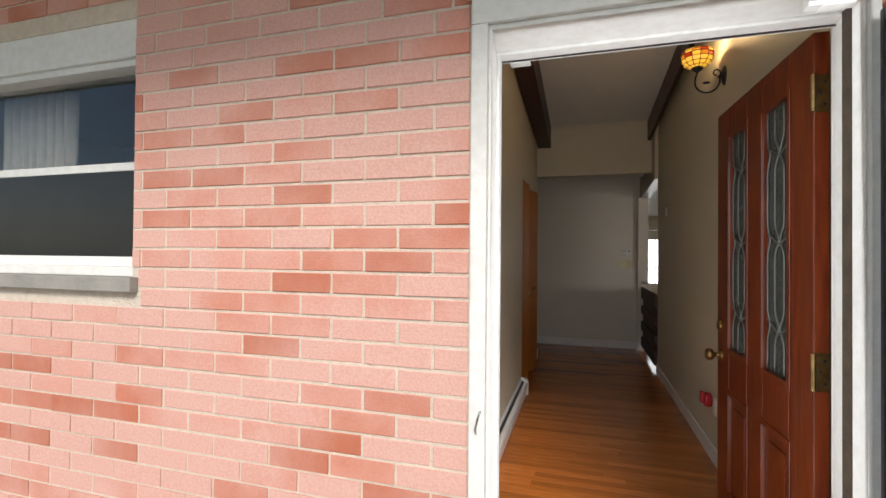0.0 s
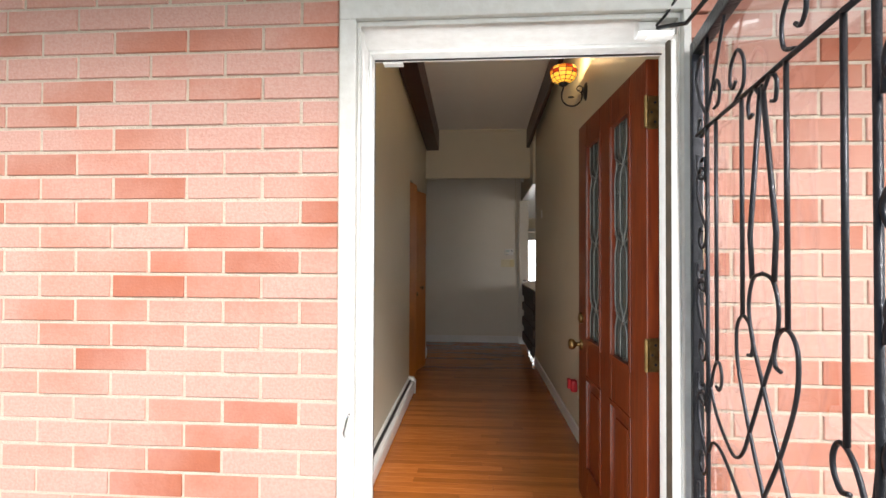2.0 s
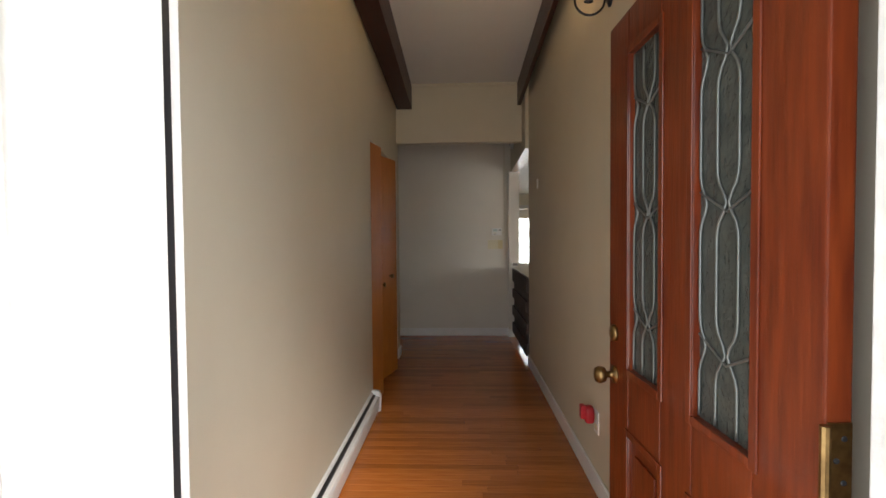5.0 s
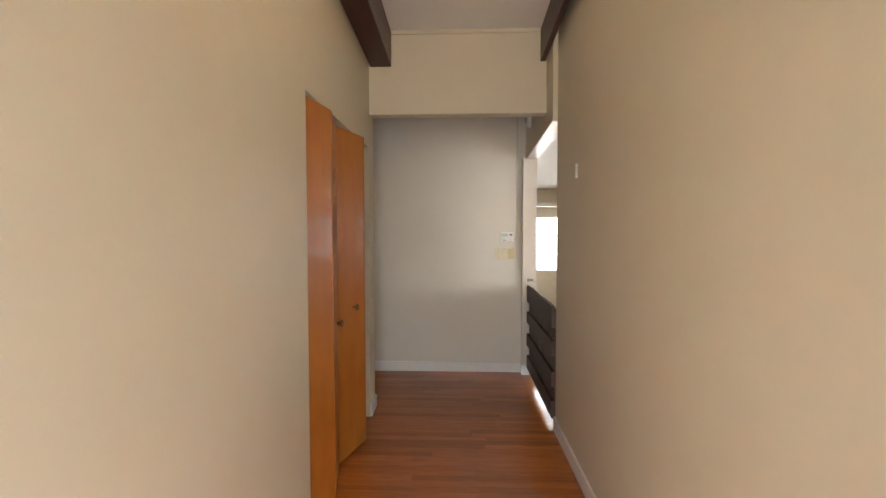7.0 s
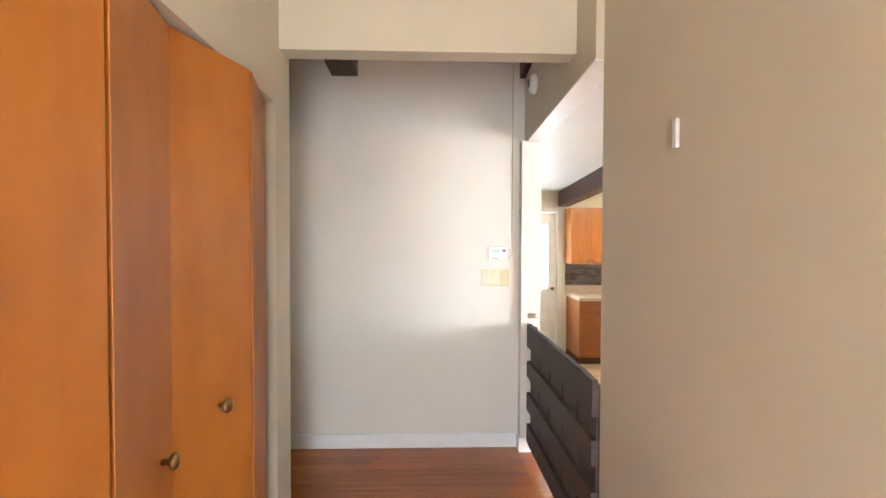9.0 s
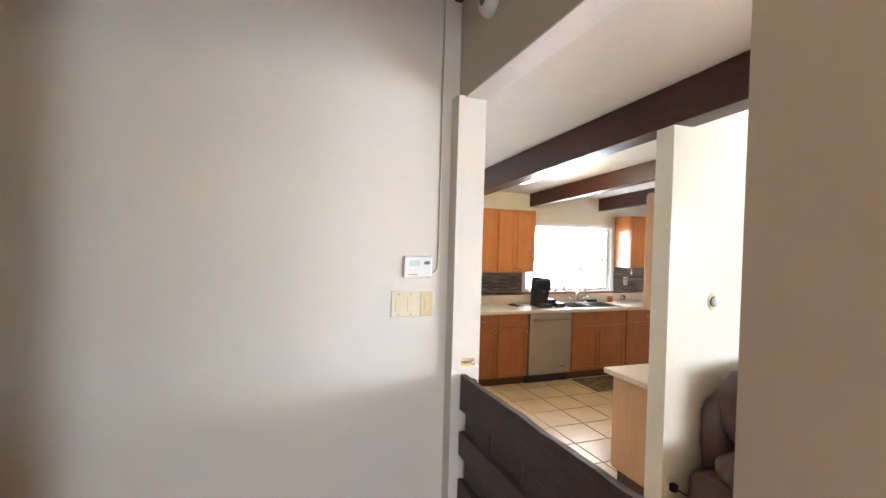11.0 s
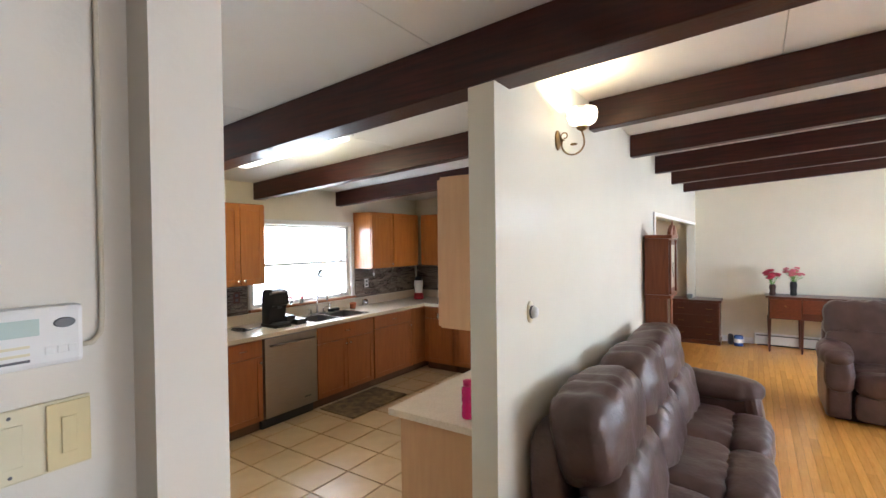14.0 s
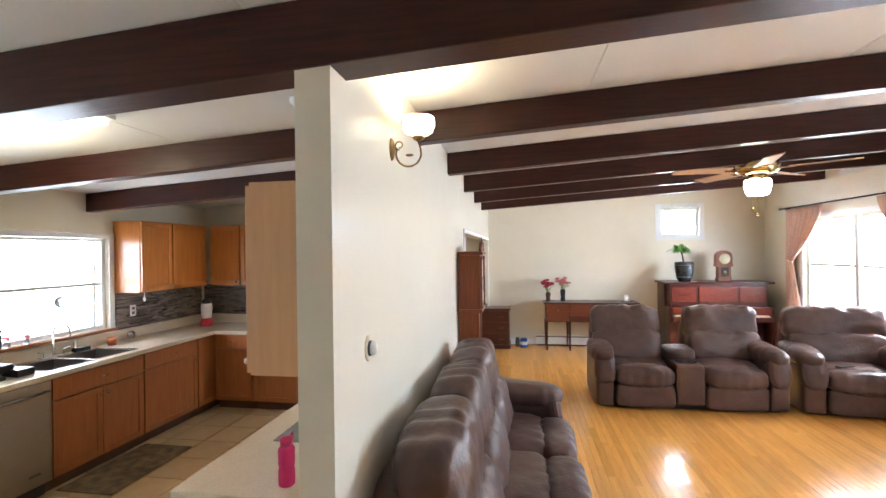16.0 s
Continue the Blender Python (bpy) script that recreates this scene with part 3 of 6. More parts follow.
# ---- front of the house ----
fr = tagged(new("door_frame"), "white painted front door frame with chipped paint", "door frame", "", "structure")
for nm, b in (("casing", (0.322, 0.372, -0.012, 0.06, -0.14, 2.02)), ("casing", (1.314, 1.3365, -0.012, 0.06, -0.14, 2.02)), ("blind_stop", (1.337, 1.389, 0.0365, 0.0605, -0.02, 2.02)), ("casing", (0.322, 1.3365, -0.012, 0.06, 2.021, 2.10)),
              ("cap", (0.305, 1.352, -0.03, 0.03, 2.101, 2.128)), ("jamb", (0.341, 0.364, 0.061, 0.299, -0.02, 2.016)), ("jamb", (1.366, 1.389, 0.061, 0.299, -0.02, 2.016)), ("head", (0.341, 1.389, 0.061, 0.299, 2.017, 2.054)),
              ("bead", (0.3725, 0.382, 0.005, 0.06, -0.14, 2.02)), ("bead", (1.308, 1.3135, 0.005, 0.06, -0.14, 2.02)), ("bead", (0.3725, 1.3135, 0.005, 0.06, 2.004, 2.0205)),
              ("stop", (0.3645, 0.374, 0.19, 0.245, -0.02, 2.004)), ("stop", (1.346, 1.3655, 0.17, 0.225, -0.02, 2.004)), ("stop", (0.3645, 1.3655, 0.19, 0.245, 2.0045, 2.0165))):
    boxpart(nm, b, M_whiteworn, fr, "", 0.004)
boxpart("weather_strip", (0.3645, 0.372, 0.246, 0.262, -0.02, 2.016), M_black, fr, "black rubber weather strip")
boxpart("weather_strip", (1.336, 1.3655, 0.061, 0.169, -0.02, 2.004), M_rubber, fr, "brown weather strip down the hinge side")
boxpart("weather_strip", (0.3725, 1.3655, 0.246, 0.262, 2.0065, 2.0165), M_black, fr, "black rubber weather strip")
boxpart("threshold", (0.3645, 1.3655, 0.0, 0.299, -0.10, -0.004), M_brass, fr, "worn brass threshold", 0.004)
inner = tagged(new("trim_door_inside"), "white painted casing inside the front door", "trim", "", "structure")
boxpart("latch_strike", (0.40, 0.47, 0.255, 0.29, 1.997, 2.004), M_whiteplastic, inner, "white magnetic door contact", 0.002)
st = tagged(new("strike_plate"), "white painted storm door strike plate on the casing", "strike plate")
part("plate", box_bm(0.338, 0.366, -0.0155, -0.0125, 0.775, 0.865), M_whiteworn, st, "", 0.001)
part("keeper", tube([(0.347, -0.017, 0.785), (0.345, -0.022, 0.80), (0.356, -0.022, 0.845), (0.36, -0.017, 0.855)], 0.0035, 6), M_chrome, st, "bent keeper", smooth=True)

cl = tagged(new("door_chain"), "black storm door chain on a white corner bracket", "door chain")
part("bracket", box_bm(1.232, 1.307, 0.0205, 0.058, 1.962, 1.982), M_whiteworn, cl, "white painted bracket", 0.003)
part("strap", tube([(1.245, 0.03, 1.984), (1.27, 0.0, 2.01), (1.30, -0.022, 2.06), (1.315, -0.024, 2.09)], 0.004, 8), M_black, cl, smooth=True)

# front door, swung in against the hall wall; local x runs from the hinge, y is its thickness
door = thing("door_front", "open red mahogany front door with leaded glass panes", "door", (1.389, 0.355, 0.008), 92, kind="structure")
W, H, T = 0.93, 2.025, 0.045
G0, G1, G2, G3 = 0.165, 0.385, 0.545, 0.765      # sides of the two columns of panes and panels
GB, GT, PB, PT = 0.872, 1.885, 0.20, 0.66
for nm, b in (("stile", (0.0, G0, 0, T, 0, H)), ("stile", (G3, W, 0, T, 0, H)), ("stile", (G1, G2, 0, T, 0, H)),
              ("rail", (G0 + 0.001, G1 - 0.001, 0, T, GT, H)), ("rail", (G2 + 0.001, G3 - 0.001, 0, T, GT, H)), ("rail", (G0 + 0.001, G1 - 0.001, 0, T, PT, GB)), ("rail", (G2 + 0.001, G3 - 0.001, 0, T, PT, GB)),
              ("rail", (G0 + 0.001, G1 - 0.001, 0, T, 0, PB)), ("rail", (G2 + 0.001, G3 - 0.001, 0, T, 0, PB))):
    boxpart(nm, b, M_doorwood, door, "", 0.004)
# raised mouldings round panes and panels, on both faces
for x0, x1 in ((G0, G1), (G2, G3)):
    for z0, z1 in ((GB, GT), (PB, PT)):
        for y0, y1 in ((-0.006, -0.0005), (T + 0.0005, T + 0.006)):
            bm = bmesh.new()
            for q in ((x0 - 0.018, x0 + 0.004, z0 - 0.018, z1 + 0.018), (x1 - 0.004, x1 + 0.018, z0 - 0.018, z1 + 0.018), (x0 + 0.004, x1 - 0.004, z0 - 0.018, z0 + 0.004), (x0 + 0.004, x1 - 0.004, z1 - 0.004, z1 + 0.018)):
                add_box(bm, q[0], q[1], y0, y1, q[2], q[3])
            part("moulding", bm, M_doorwood, door, "", 0.0025)
for x0, x1 in ((G0, G1), (G2, G3)):
    bm = box_bm(x0, x1, 0.012, T - 0.012, PB, PT)
    for y0, y1 in ((0.004, 0.012), (T - 0.012, T - 0.004)):
        add_box(bm, x0 + 0.04, x1 - 0.04, y0, y1, PB + 0.05, PT - 0.05)
    part("panel", bm, M_doorwood, door, "", 0.003)
    gl = part("glass_pane", box_bm(x0, x1, 0.019, 0.025, GB, GT), M_leadglass, door, "grey textured leaded glass")
    xm, wv = (x0 + x1) / 2, (x1 - x0) / 2
    for sx in (-0.36, 0.36, -0.98, 0.98):
        for face in (0.015, 0.029):
            pts = []
            for i in range(49):
                u = i / 48
                off = sum(math.exp(-((u - c) / 0.035) ** 2) for c in (0.17, 0.5, 0.83))
                s = sx * (1 - (0.9 * off if abs(sx) < 0.9 else 0.25 * off))
                pts.append((xm + s * wv * 0.96, face, GB + 0.006 + (GT - GB - 0.012) * u))
            part("lead_came", tube(pts, 0.0035, 6), M_lead, gl, "grey lead strip", smooth=True)
    # pale bevelled cross strips where the curves meet
    for c in (0.17, 0.5, 0.83):
        for face in (0.015, 0.029):
            part("lead_came", tube([(xm + wv * 0.94 * (j / 6 - 1), face, GB + (GT - GB) * c + 0.05 * abs(j / 6 - 1) - 0.02) for j in range(13)], 0.0035, 6), M_lead, gl, "grey lead strip", smooth=True)
for z in (1.83, 0.955, 0.25):
    hg = part("hinge", box_bm(-0.003, 0.0, 0.002, T - 0.004, z - 0.06, z + 0.06), M_brass, door, "aged brass hinge", 0.001)
    part("knuckle", lathe([(0.008, -0.058), (0.008, 0.058)], 10, None, (-0.008, T + 0.004, z)), M_brass, hg)
    for dz in (-0.035, 0.0, 0.035):
        part("screw", lathe([(0.005, 0), (0.004, 0.0015)], 8, None, (0, 0, 0)), M_black, hg).matrix_basis = pose(-0.003, 0.015 + 0.012 * (dz == 0), z + dz, 0, -90, 0)
kn = part("door_knob", lathe([(0.030, 0), (0.030, 0.006), (0.012, 0.010), (0.011, 0.030), (0.026, 0.038), (0.030, 0.055), (0.024, 0.068), (0.0, 0.071)], 20), M_brass, door, "round brass knob", smooth=True)
kn.matrix_basis = pose(W - 0.055, T, 0.825, -90, 0, 0)
kn2 = part("deadbolt", lathe([(0.030, 0), (0.028, 0.012), (0.018, 0.016), (0.0, 0.017)], 20), M_brass, door, "round brass deadbolt", smooth=True)
kn2.matrix_basis = pose(W - 0.055, T, 0.97, -90, 0, 0)

# storm door, standing open over the porch; local x runs from its hinge, bars in the plane y = 0
sd = thing("storm_door", "open storm door with black wrought iron scrolls and glass", "storm door", (1.338, -0.03, -0.12), -100)
SW, SH = 0.886, 2.03
for b in ((0.0, 0.025, -0.016, 0.016, 0, SH), (SW - 0.024, SW, -0.016, 0.018, 0, SH), (0.0255, SW - 0.0245, -0.016, 0.016, SH - 0.04, SH), (0.0255, SW - 0.0245, -0.018, 0.018, 0, 0.16)):
    boxpart("frame_bar", b, M_iron, sd, "", 0.004)
boxpart("glass_pane", (0.025, SW - 0.022, 0.010, 0.0155, 0.15, SH - 0.039), M_glass, sd, "clear glass").visible_shadow = False


def scroll(x, z, r, turn, start, sweep=400, tighten=0.6, n=30):
    """Spiral of iron in the plane y = 0."""
    pts = []
    for i in range(n + 1):
        f = i / n
        a = radians(start + turn * sweep * f)
        rr = r * (1 - tighten * f)
        pts.append((x + rr * math.cos(a), 0.0, z + rr * math.sin(a)))
    return pts


def iron(pts, r=0.0037, nm="scroll"):
    return part(nm, tube([(p[0], -0.008, p[2]) for p in pts], r, 8), M_iron, sd, smooth=True)


def bend(ctrl, n=7):
    """Smooth curve through control points (distance from the door's middle, height)."""
    p = [Vector(c) for c in ctrl]
    p = [2 * p[0] - p[1]] + p + [2 * p[-1] - p[-2]]
    out = []
    for i in range(1, len(p) - 2):
        for k in range(n):
            f = k / n
            out.append(0.5 * (2 * p[i] + (p[i + 1] - p[i - 1]) * f + (2 * p[i - 1] - 5 * p[i] + 4 * p[i + 1] - p[i + 2]) * f * f + (3 * p[i] - p[i - 1] - 3 * p[i + 1] + p[i + 2]) * f ** 3))
    return out + [p[-2]]


CZ = 1.765
MX = 0.440
iron([(0.035, 0, CZ), (SW - 0.025, 0, CZ)], 0.005, "cross_bar")
for side in (-1, 1):
    def sx(d, z):
        return (MX + side * d, 0, z)

    def curl(ctrl, r=0.0038):
        return iron([sx(q[0], q[1]) for q in bend(ctrl)], r)

    iron([sx(0.25, 1.19), sx(0.25, CZ)], 0.0046, "rod")
    iron([sx(0.25, 0.16), sx(0.25, 0.62)], 0.0046, "rod")
    iron([sx(0.094, 1.315), sx(0.094, CZ)], 0.0046, "rod")
    iron([sx(0.315, 0.16), sx(0.315, SH - 0.04)], 0.0052, "rod")
    # tall pointed frame under the bar
    iron([sx(0.004, CZ - 0.01), sx(0.055, 1.48), sx(0.046, 1.395)], 0.005)
    curl([(0.008, 1.742), (0.035, 1.762), (0.060, 1.745), (0.056, 1.712), (0.040, 1.714)])
    # loop whose legs cross and swing up to the outer rods
    curl([(0.0, 1.408), (0.042, 1.395), (0.063, 1.345), (0.048, 1.28), (0.0, 1.2), (-0.058, 1.10), (-0.10, 1.035), (-0.145, 1.012), (-0.20, 1.03), (-0.26, 1.07), (-0.30, 1.13), (-0.314, 1.20)])
    # hooks under the rods, running on downwards
    curl([(0.068, 1.243), (0.050, 1.248), (0.045, 1.275), (0.060, 1.305), (0.090, 1.318), (0.118, 1.302), (0.128, 1.268), (0.118, 1.205), (0.065, 1.098), (0.0, 0.995), (-0.06, 0.88), (-0.09, 0.75), (-0.05, 0.62), (0.0, 0.60)])
    curl([(0.255, 1.130), (0.236, 1.126), (0.220, 1.145), (0.219, 1.170), (0.236, 1.190), (0.262, 1.178), (0.285, 1.14), (0.305, 1.08), (0.312, 1.0)])
    curl([(0.313, 0.95), (0.285, 0.983), (0.25, 0.992), (0.20, 0.98), (0.107, 0.93), (0.06, 0.85), (0.04, 0.72), (0.06, 0.60)])
    # curls over the bar
    curl([(0.314, 1.80), (0.27, 1.86), (0.22, 1.94), (0.19, 1.985)])
    curl([(0.262, 1.795), (0.232, 1.80), (0.224, 1.835), (0.246, 1.858), (0.262, 1.838)])
    curl([(0.125, CZ + 0.005), (0.085, 1.79), (0.082, 1.84), (0.115, 1.872), (0.150, 1.855), (0.158, 1.82), (0.142, 1.80), (0.125, 1.81)])
    # narrow strip of scrolls along the frame
    for i in range(6):
        z = 1.507 - 0.291 * i + 0.291
        if z > 0.35:
            curl([(0.326, z + 0.122), (0.332, z + 0.148), (0.365, z + 0.162), (0.396, z + 0.138), (0.398, z + 0.103), (0.37, z + 0.048), (0.325, z), (0.332, z - 0.032), (0.36, z - 0.047), (0.384, z - 0.027), (0.374, z + 0.003), (0.36, z - 0.002)], 0.004)
            curl([(0.364, z - 0.112), (0.342, z - 0.107), (0.328, z - 0.132), (0.341, z - 0.157), (0.375, z - 0.152), (0.398, z - 0.117), (0.398, z - 0.087)], 0.004)
handle = part("handle", box_bm(SW - 0.035, SW - 0.015, -0.05, -0.018, 1.02, 1.16), M_black, sd, "black lever handle", 0.006)
cl = thing("door_closer", "black rod storm door closer under the door head", "door closer", (0, 0, 0))
part("rod", tube([(1.245, 0.04, 1.99), (1.30, -0.06, 1.955), (1.285, -0.20, 1.945)], 0.006, 8), M_black, cl, smooth=True)
part("bracket", box_bm(1.20, 1.264, 0.02, 0.06, 1.965, 2.003), M_whiteplastic, cl, "white mounting bracket", 0.004)

# window beside the door
wn = tagged(new("window_1"), "white double hung window in the brick wall", "window", "", "structure")
for nm, b in (("window_frame", (-2.45, -2.40, 0.05, 0.16, 1.2, 2.06)), ("window_frame", (-1.062, -1.03, 0.05, 0.16, 1.2, 2.06)), ("head_board", (-2.45, -1.03, 0.005, 0.16, 2.09, 2.24)),
              ("head_bead", (-2.45, -1.03, 0.02, 0.14, 2.061, 2.0895)), ("meeting_rail", (-2.40, -1.062, 0.07, 0.11, 1.655, 1.69)), ("bottom_rail", (-2.40, -1.062, 0.055, 0.11, 1.26, 1.30)), ("sill_board", (-2.45, -1.03, 0.02, 0.16, 1.222, 1.2595))):
    boxpart(nm, b, M_whiteworn, wn, "", 0.004)
boxpart("window_sill", (-2.5, -1.0, -0.035, 0.16, 1.165, 1.2215), M_concrete, wn, "grey stone sill", 0.004)
boxpart("pane", (-2.40, -1.062, 0.095, 0.099, 1.69, 2.06), M_glass, wn)
boxpart("pane", (-2.40, -1.062, 0.075, 0.079, 1.30, 1.655), M_darkglass, wn, "pane behind a dark insect screen")
cu = thing("curtain", "pale sheer curtain hanging inside the front window", "curtain", (0, 0, 0))
bm = bmesh.new()
vs = [[bm.verts.new((-2.2 + 0.5 * i / 40, 0.24 + 0.02 * math.sin(i * 1.3), z)) for i in range(41)] for z in (1.22, 2.1)]
for i in range(40):
    bm.faces.new((vs[0][i], vs[0][i + 1], vs[1][i + 1], vs[1][i]))
o = part("drape", bm, M_sheer, cu, smooth=True)
sol = o.modifiers.new("thick", "SOLIDIFY")
sol.thickness = 0.004
part("rod", tube([(-2.44, 0.25, 2.13), (-1.04, 0.25, 2.13)], 0.008), M_whiteplastic, cu, smooth=True)
struct("wall_front_room", box_bm(-4.4, -0.76, 2.6, 2.7, FL, 3.5), M_wall, "plain beige wall of the front room", "wall")
struct("wall_front_room_side", box_bm(-4.5, -4.4, 0.3, 2.7, FL, 3.5), M_wall, "plain beige side wall of the front room", "wall")
struct("ceiling_front_room", box_bm(-4.4, -0.76, 0.3, 2.6, 2.5, 2.55), M_ceil, "plain white front room ceiling", "ceiling")
struct("floor_front_room", box_bm(-4.4, -0.76, 0.3, 2.6, -0.12, -0.01), M_oakfloor, "plain wooden front room floor", "floor")

# ---- hall ----
ht = thing("baseboard_heater", "white metal baseboard heater along the hall wall", "heater", (0, 0, 0))
part("cover", prism([(LX + 0.034, 0.02), (LX + 0.062, 0.02), (LX + 0.068, 0.105), (LX + 0.060, 0.122), (LX + 0.034, 0.122)], "y", 0.60, 3.02), M_white, ht, "", 0.003)
part("slot", prism([(LX + 0.004, 0.02), (LX + 0.033, 0.02), (LX + 0.033, 0.128), (LX + 0.004, 0.134)], "y", 0.60, 3.02), M_black, ht, "black air slot")
part("back_lip", prism([(LX + 0.002, 0.135), (LX + 0.018, 0.135), (LX + 0.014, 0.146), (LX + 0.002, 0.150)], "y", 0.60, 3.02), M_white, ht)
part("end_cap", prism([(LX + 0.002, 0.0), (LX + 0.070, 0.0), (LX + 0.074, 0.12), (LX + 0.055, 0.155), (LX + 0.002, 0.16)], "y", 3.0205, 3.06), M_white, ht, "", 0.004)
# black filler painted as the shade in the gap below the cover
part("shade_strip", box_bm(LX + 0.004, LX + 0.05, 0.62, 3.0, 0.0, 0.0195), M_black, ht, "black strip standing in for shade under the heater")


def baseboard(x0, x1, y0, y1, z0=0.0, h=0.10, lab="white painted baseboard"):
    bm = box_bm(x0, x1, y0, y1, z0, z0 + h)
    return struct("baseboard", bm, M_white, lab, "baseboard", 0.004)


baseboard(RX - 0.014, RX, 0.31, 4.31)
baseboard(-2.9, 1.394, FY - 0.014, FY)
baseboard(1.392, 1.4045, SE - 0.012, FY - 0.0145)
baseboard(1.392, 1.54, SE - 0.013, SE - 0.0005)
baseboard(LX, LX + 0.014, 4.50, 4.70)
baseboard(LX - 0.12, LX + 0.014, 4.7005, 4.714)
vt = tagged(new("trim_corner"), "white edge strip on the hall wall end", "trim", "", "structure")
boxpart("strip", (RX - 0.004, RX + 0.014, 4.311, 4.323, 2.21, 2.72), M_white, vt, "", 0.002)
lt = tagged(new("trim_opening"), "white painted lining of the opening", "trim", "", "structure")
part("lining", prism([(4.311, 2.191), (SE - 0.001, 2.131), (SE - 0.001, 2.1395), (4.311, 2.1995)], "x", 1.437, 1.55), M_white, lt, "", 0.003)
ct = tagged(new("trim_ceiling"), "thin cream moulding where ceiling meets header", "trim", "", "structure")
boxpart("moulding", (0.273, 1.389, 4.53, 4.5495, 2.905, 2.932), M_wall, ct, "", 0.004)

# bifold closet doors: four leaves, slightly folded
bf = thing("closet_doors", "orange birch bifold closet doors standing slightly folded", "closet door", (0, 0, 0), kind="structure")
pts = [(0.050, 3.115), (0.102, 3.40), (0.030, 3.745), (0.125, 4.08), (0.050, 4.42)]
for i, (a, b) in enumerate(zip(pts, pts[1:])):
    a, b = Vector((*a, 0)), Vector((*b, 0))
    ln = (b - a).length
    lf = part("leaf", box_bm(0.002, ln - 0.002, -0.03, 0.0, 0.015, 2.048), M_closet, bf, "", 0.002)
    ang = math.degrees(math.atan2(b.y - a.y, b.x - a.x))
    lf.matrix_basis = pose(a.x, a.y, 0, 0, 0, ang)
    if i in (1, 2):
        k = part("knob", lathe([(0.006, 0), (0.006, 0.014), (0.015, 0.020), (0.016, 0.028), (0.009, 0.034), (0.0, 0.035)], 16), M_brass, lf, "small brass knob", smooth=True)
        k.matrix_basis = pose(ln * (0.74 if i == 1 else 0.55), -0.03, 0.89 if i == 1 else 0.945, 90, 0, 0) @ Matrix.Diagonal((1.4, 1.4, 1.2, 1))
boxpart("track", (0.0, 0.04, 3.11, 4.49, 2.05, 2.0595), M_white, bf, "white top track")

# wall fittings
th = thing("thermostat", "white wall thermostat with a small display", "thermostat", (1.255, FY, 1.368))
part("body", box_bm(-0.066, 0.066, -0.028, 0, -0.048, 0.048), M_whiteplastic, th, "", 0.008)
part("display", box_bm(-0.045, 0.008, -0.0295, -0.028, 0.004, 0.030), M_lcd, th, "grey green display", 0.001)
part("badge", lathe([(0.015, 0), (0.013, 0.003), (0, 0.003)], 18), M_darkgrey, th, "dark oval badge").matrix_basis = pose(0.040, -0.028, 0.020, 90, 0, 0) @ Matrix.Diagonal((1, 0.55, 1, 1))
for dz in (-0.012, -0.024, -0.034):
    part("mark", box_bm(-0.048, -0.004, -0.0287, -0.028, dz - 0.002, dz + 0.002), M_darkgrey if dz == -0.034 else M_ivory, th, "tiny printed line")
for dx in (0.02, 0.036, 0.05):
    part("button", box_bm(dx - 0.006, dx + 0.006, -0.030, -0.028, -0.028, -0.016), M_whiteplastic, th, "", 0.002)
cb = thing("cable", "thin painted cable running up from the thermostat", "cable", (0, 0, 0))
part("wire", tube([(1.322, FY - 0.012, 1.345), (1.338, FY - 0.010, 1.345), (1.352, FY - 0.008, 1.36), (1.355, FY - 0.006, 1.40), (1.355, FY - 0.006, 2.85)], 0.0045, 8), M_wall, cb, smooth=True)
sw = thing("switch_plate", "ivory three gang wall switch plate with a dimmer", "light switch", (1.237, FY, 1.20))
part("plate", box_bm(-0.098, 0.098, -0.007, 0, -0.058, 0.058), M_ivory, sw, "", 0.003)
for dx in (-0.063, -0.008):
    part("toggle", box_bm(dx - 0.016, dx + 0.016, -0.010, -0.007, -0.033, 0.033), M_ivory, sw, "", 0.002)
    for dz in (-0.046, 0.046):
        part("screw", lathe([(0.003, 0), (0.002, 0.001)], 8), M_darkgrey, sw).matrix_basis = pose(dx, -0.007, dz, 90, 0, 0)
part("dimmer", box_bm(0.036, 0.096, -0.012, -0.007, -0.054, 0.054), M_yellowed, sw, "yellowed dimmer cover", 0.002)
part("slider", box_bm(0.055, 0.077, -0.015, -0.012, -0.03, 0.03), M_yellowed, sw, "", 0.002)
sm = thing("smoke_detector", "white round smoke detector on the lintel", "smoke detector", (1.44, 5.36, 2.45), 0)
part("housing", lathe([(0.066, 0), (0.066, 0.012), (0.055, 0.034), (0.030, 0.042), (0, 0.043)], 24), M_whiteplastic, sm, smooth=True).matrix_basis = pose(0, 0, 0, 0, -90, 0)
part("grille", lathe([(0.030, 0.040), (0.022, 0.046), (0, 0.046)], 16), M_darkgrey, sm, "dark grille").matrix_basis = pose(0, 0, 0, 0, -90, 0)
chm = thing("door_contact", "small white sensor stick on the hall wall", "sensor", (RX, 3.75, 1.773))
part("stick", box_bm(-0.012, 0, -0.010, 0.010, -0.042, 0.042), M_whiteplastic, chm, "", 0.003)
ou = thing("wall_outlet", "white wall outlet low on the hall wall", "outlet", (RX, 1.98, 0.36))
part("plate", box_bm(-0.006, 0, -0.036, 0.036, -0.058, 0.058), M_whiteplastic, ou, "", 0.002)
for dz in (-0.026, 0.026):
    part("socket", box_bm(-0.009, -0.006, -0.016, 0.016, dz - 0.014, dz + 0.014), M_ivory, ou, "", 0.003)
rp = thing("plug_in_freshener", "red plug-in device in the wall outlet", "plug-in", (RX - 0.009, 1.99, 0.395))
part("body", pillow(0.05, 0.06, 0.09, (-0.03, 0, 0.0), 4, 4, 0), M_red, rp, smooth=True)
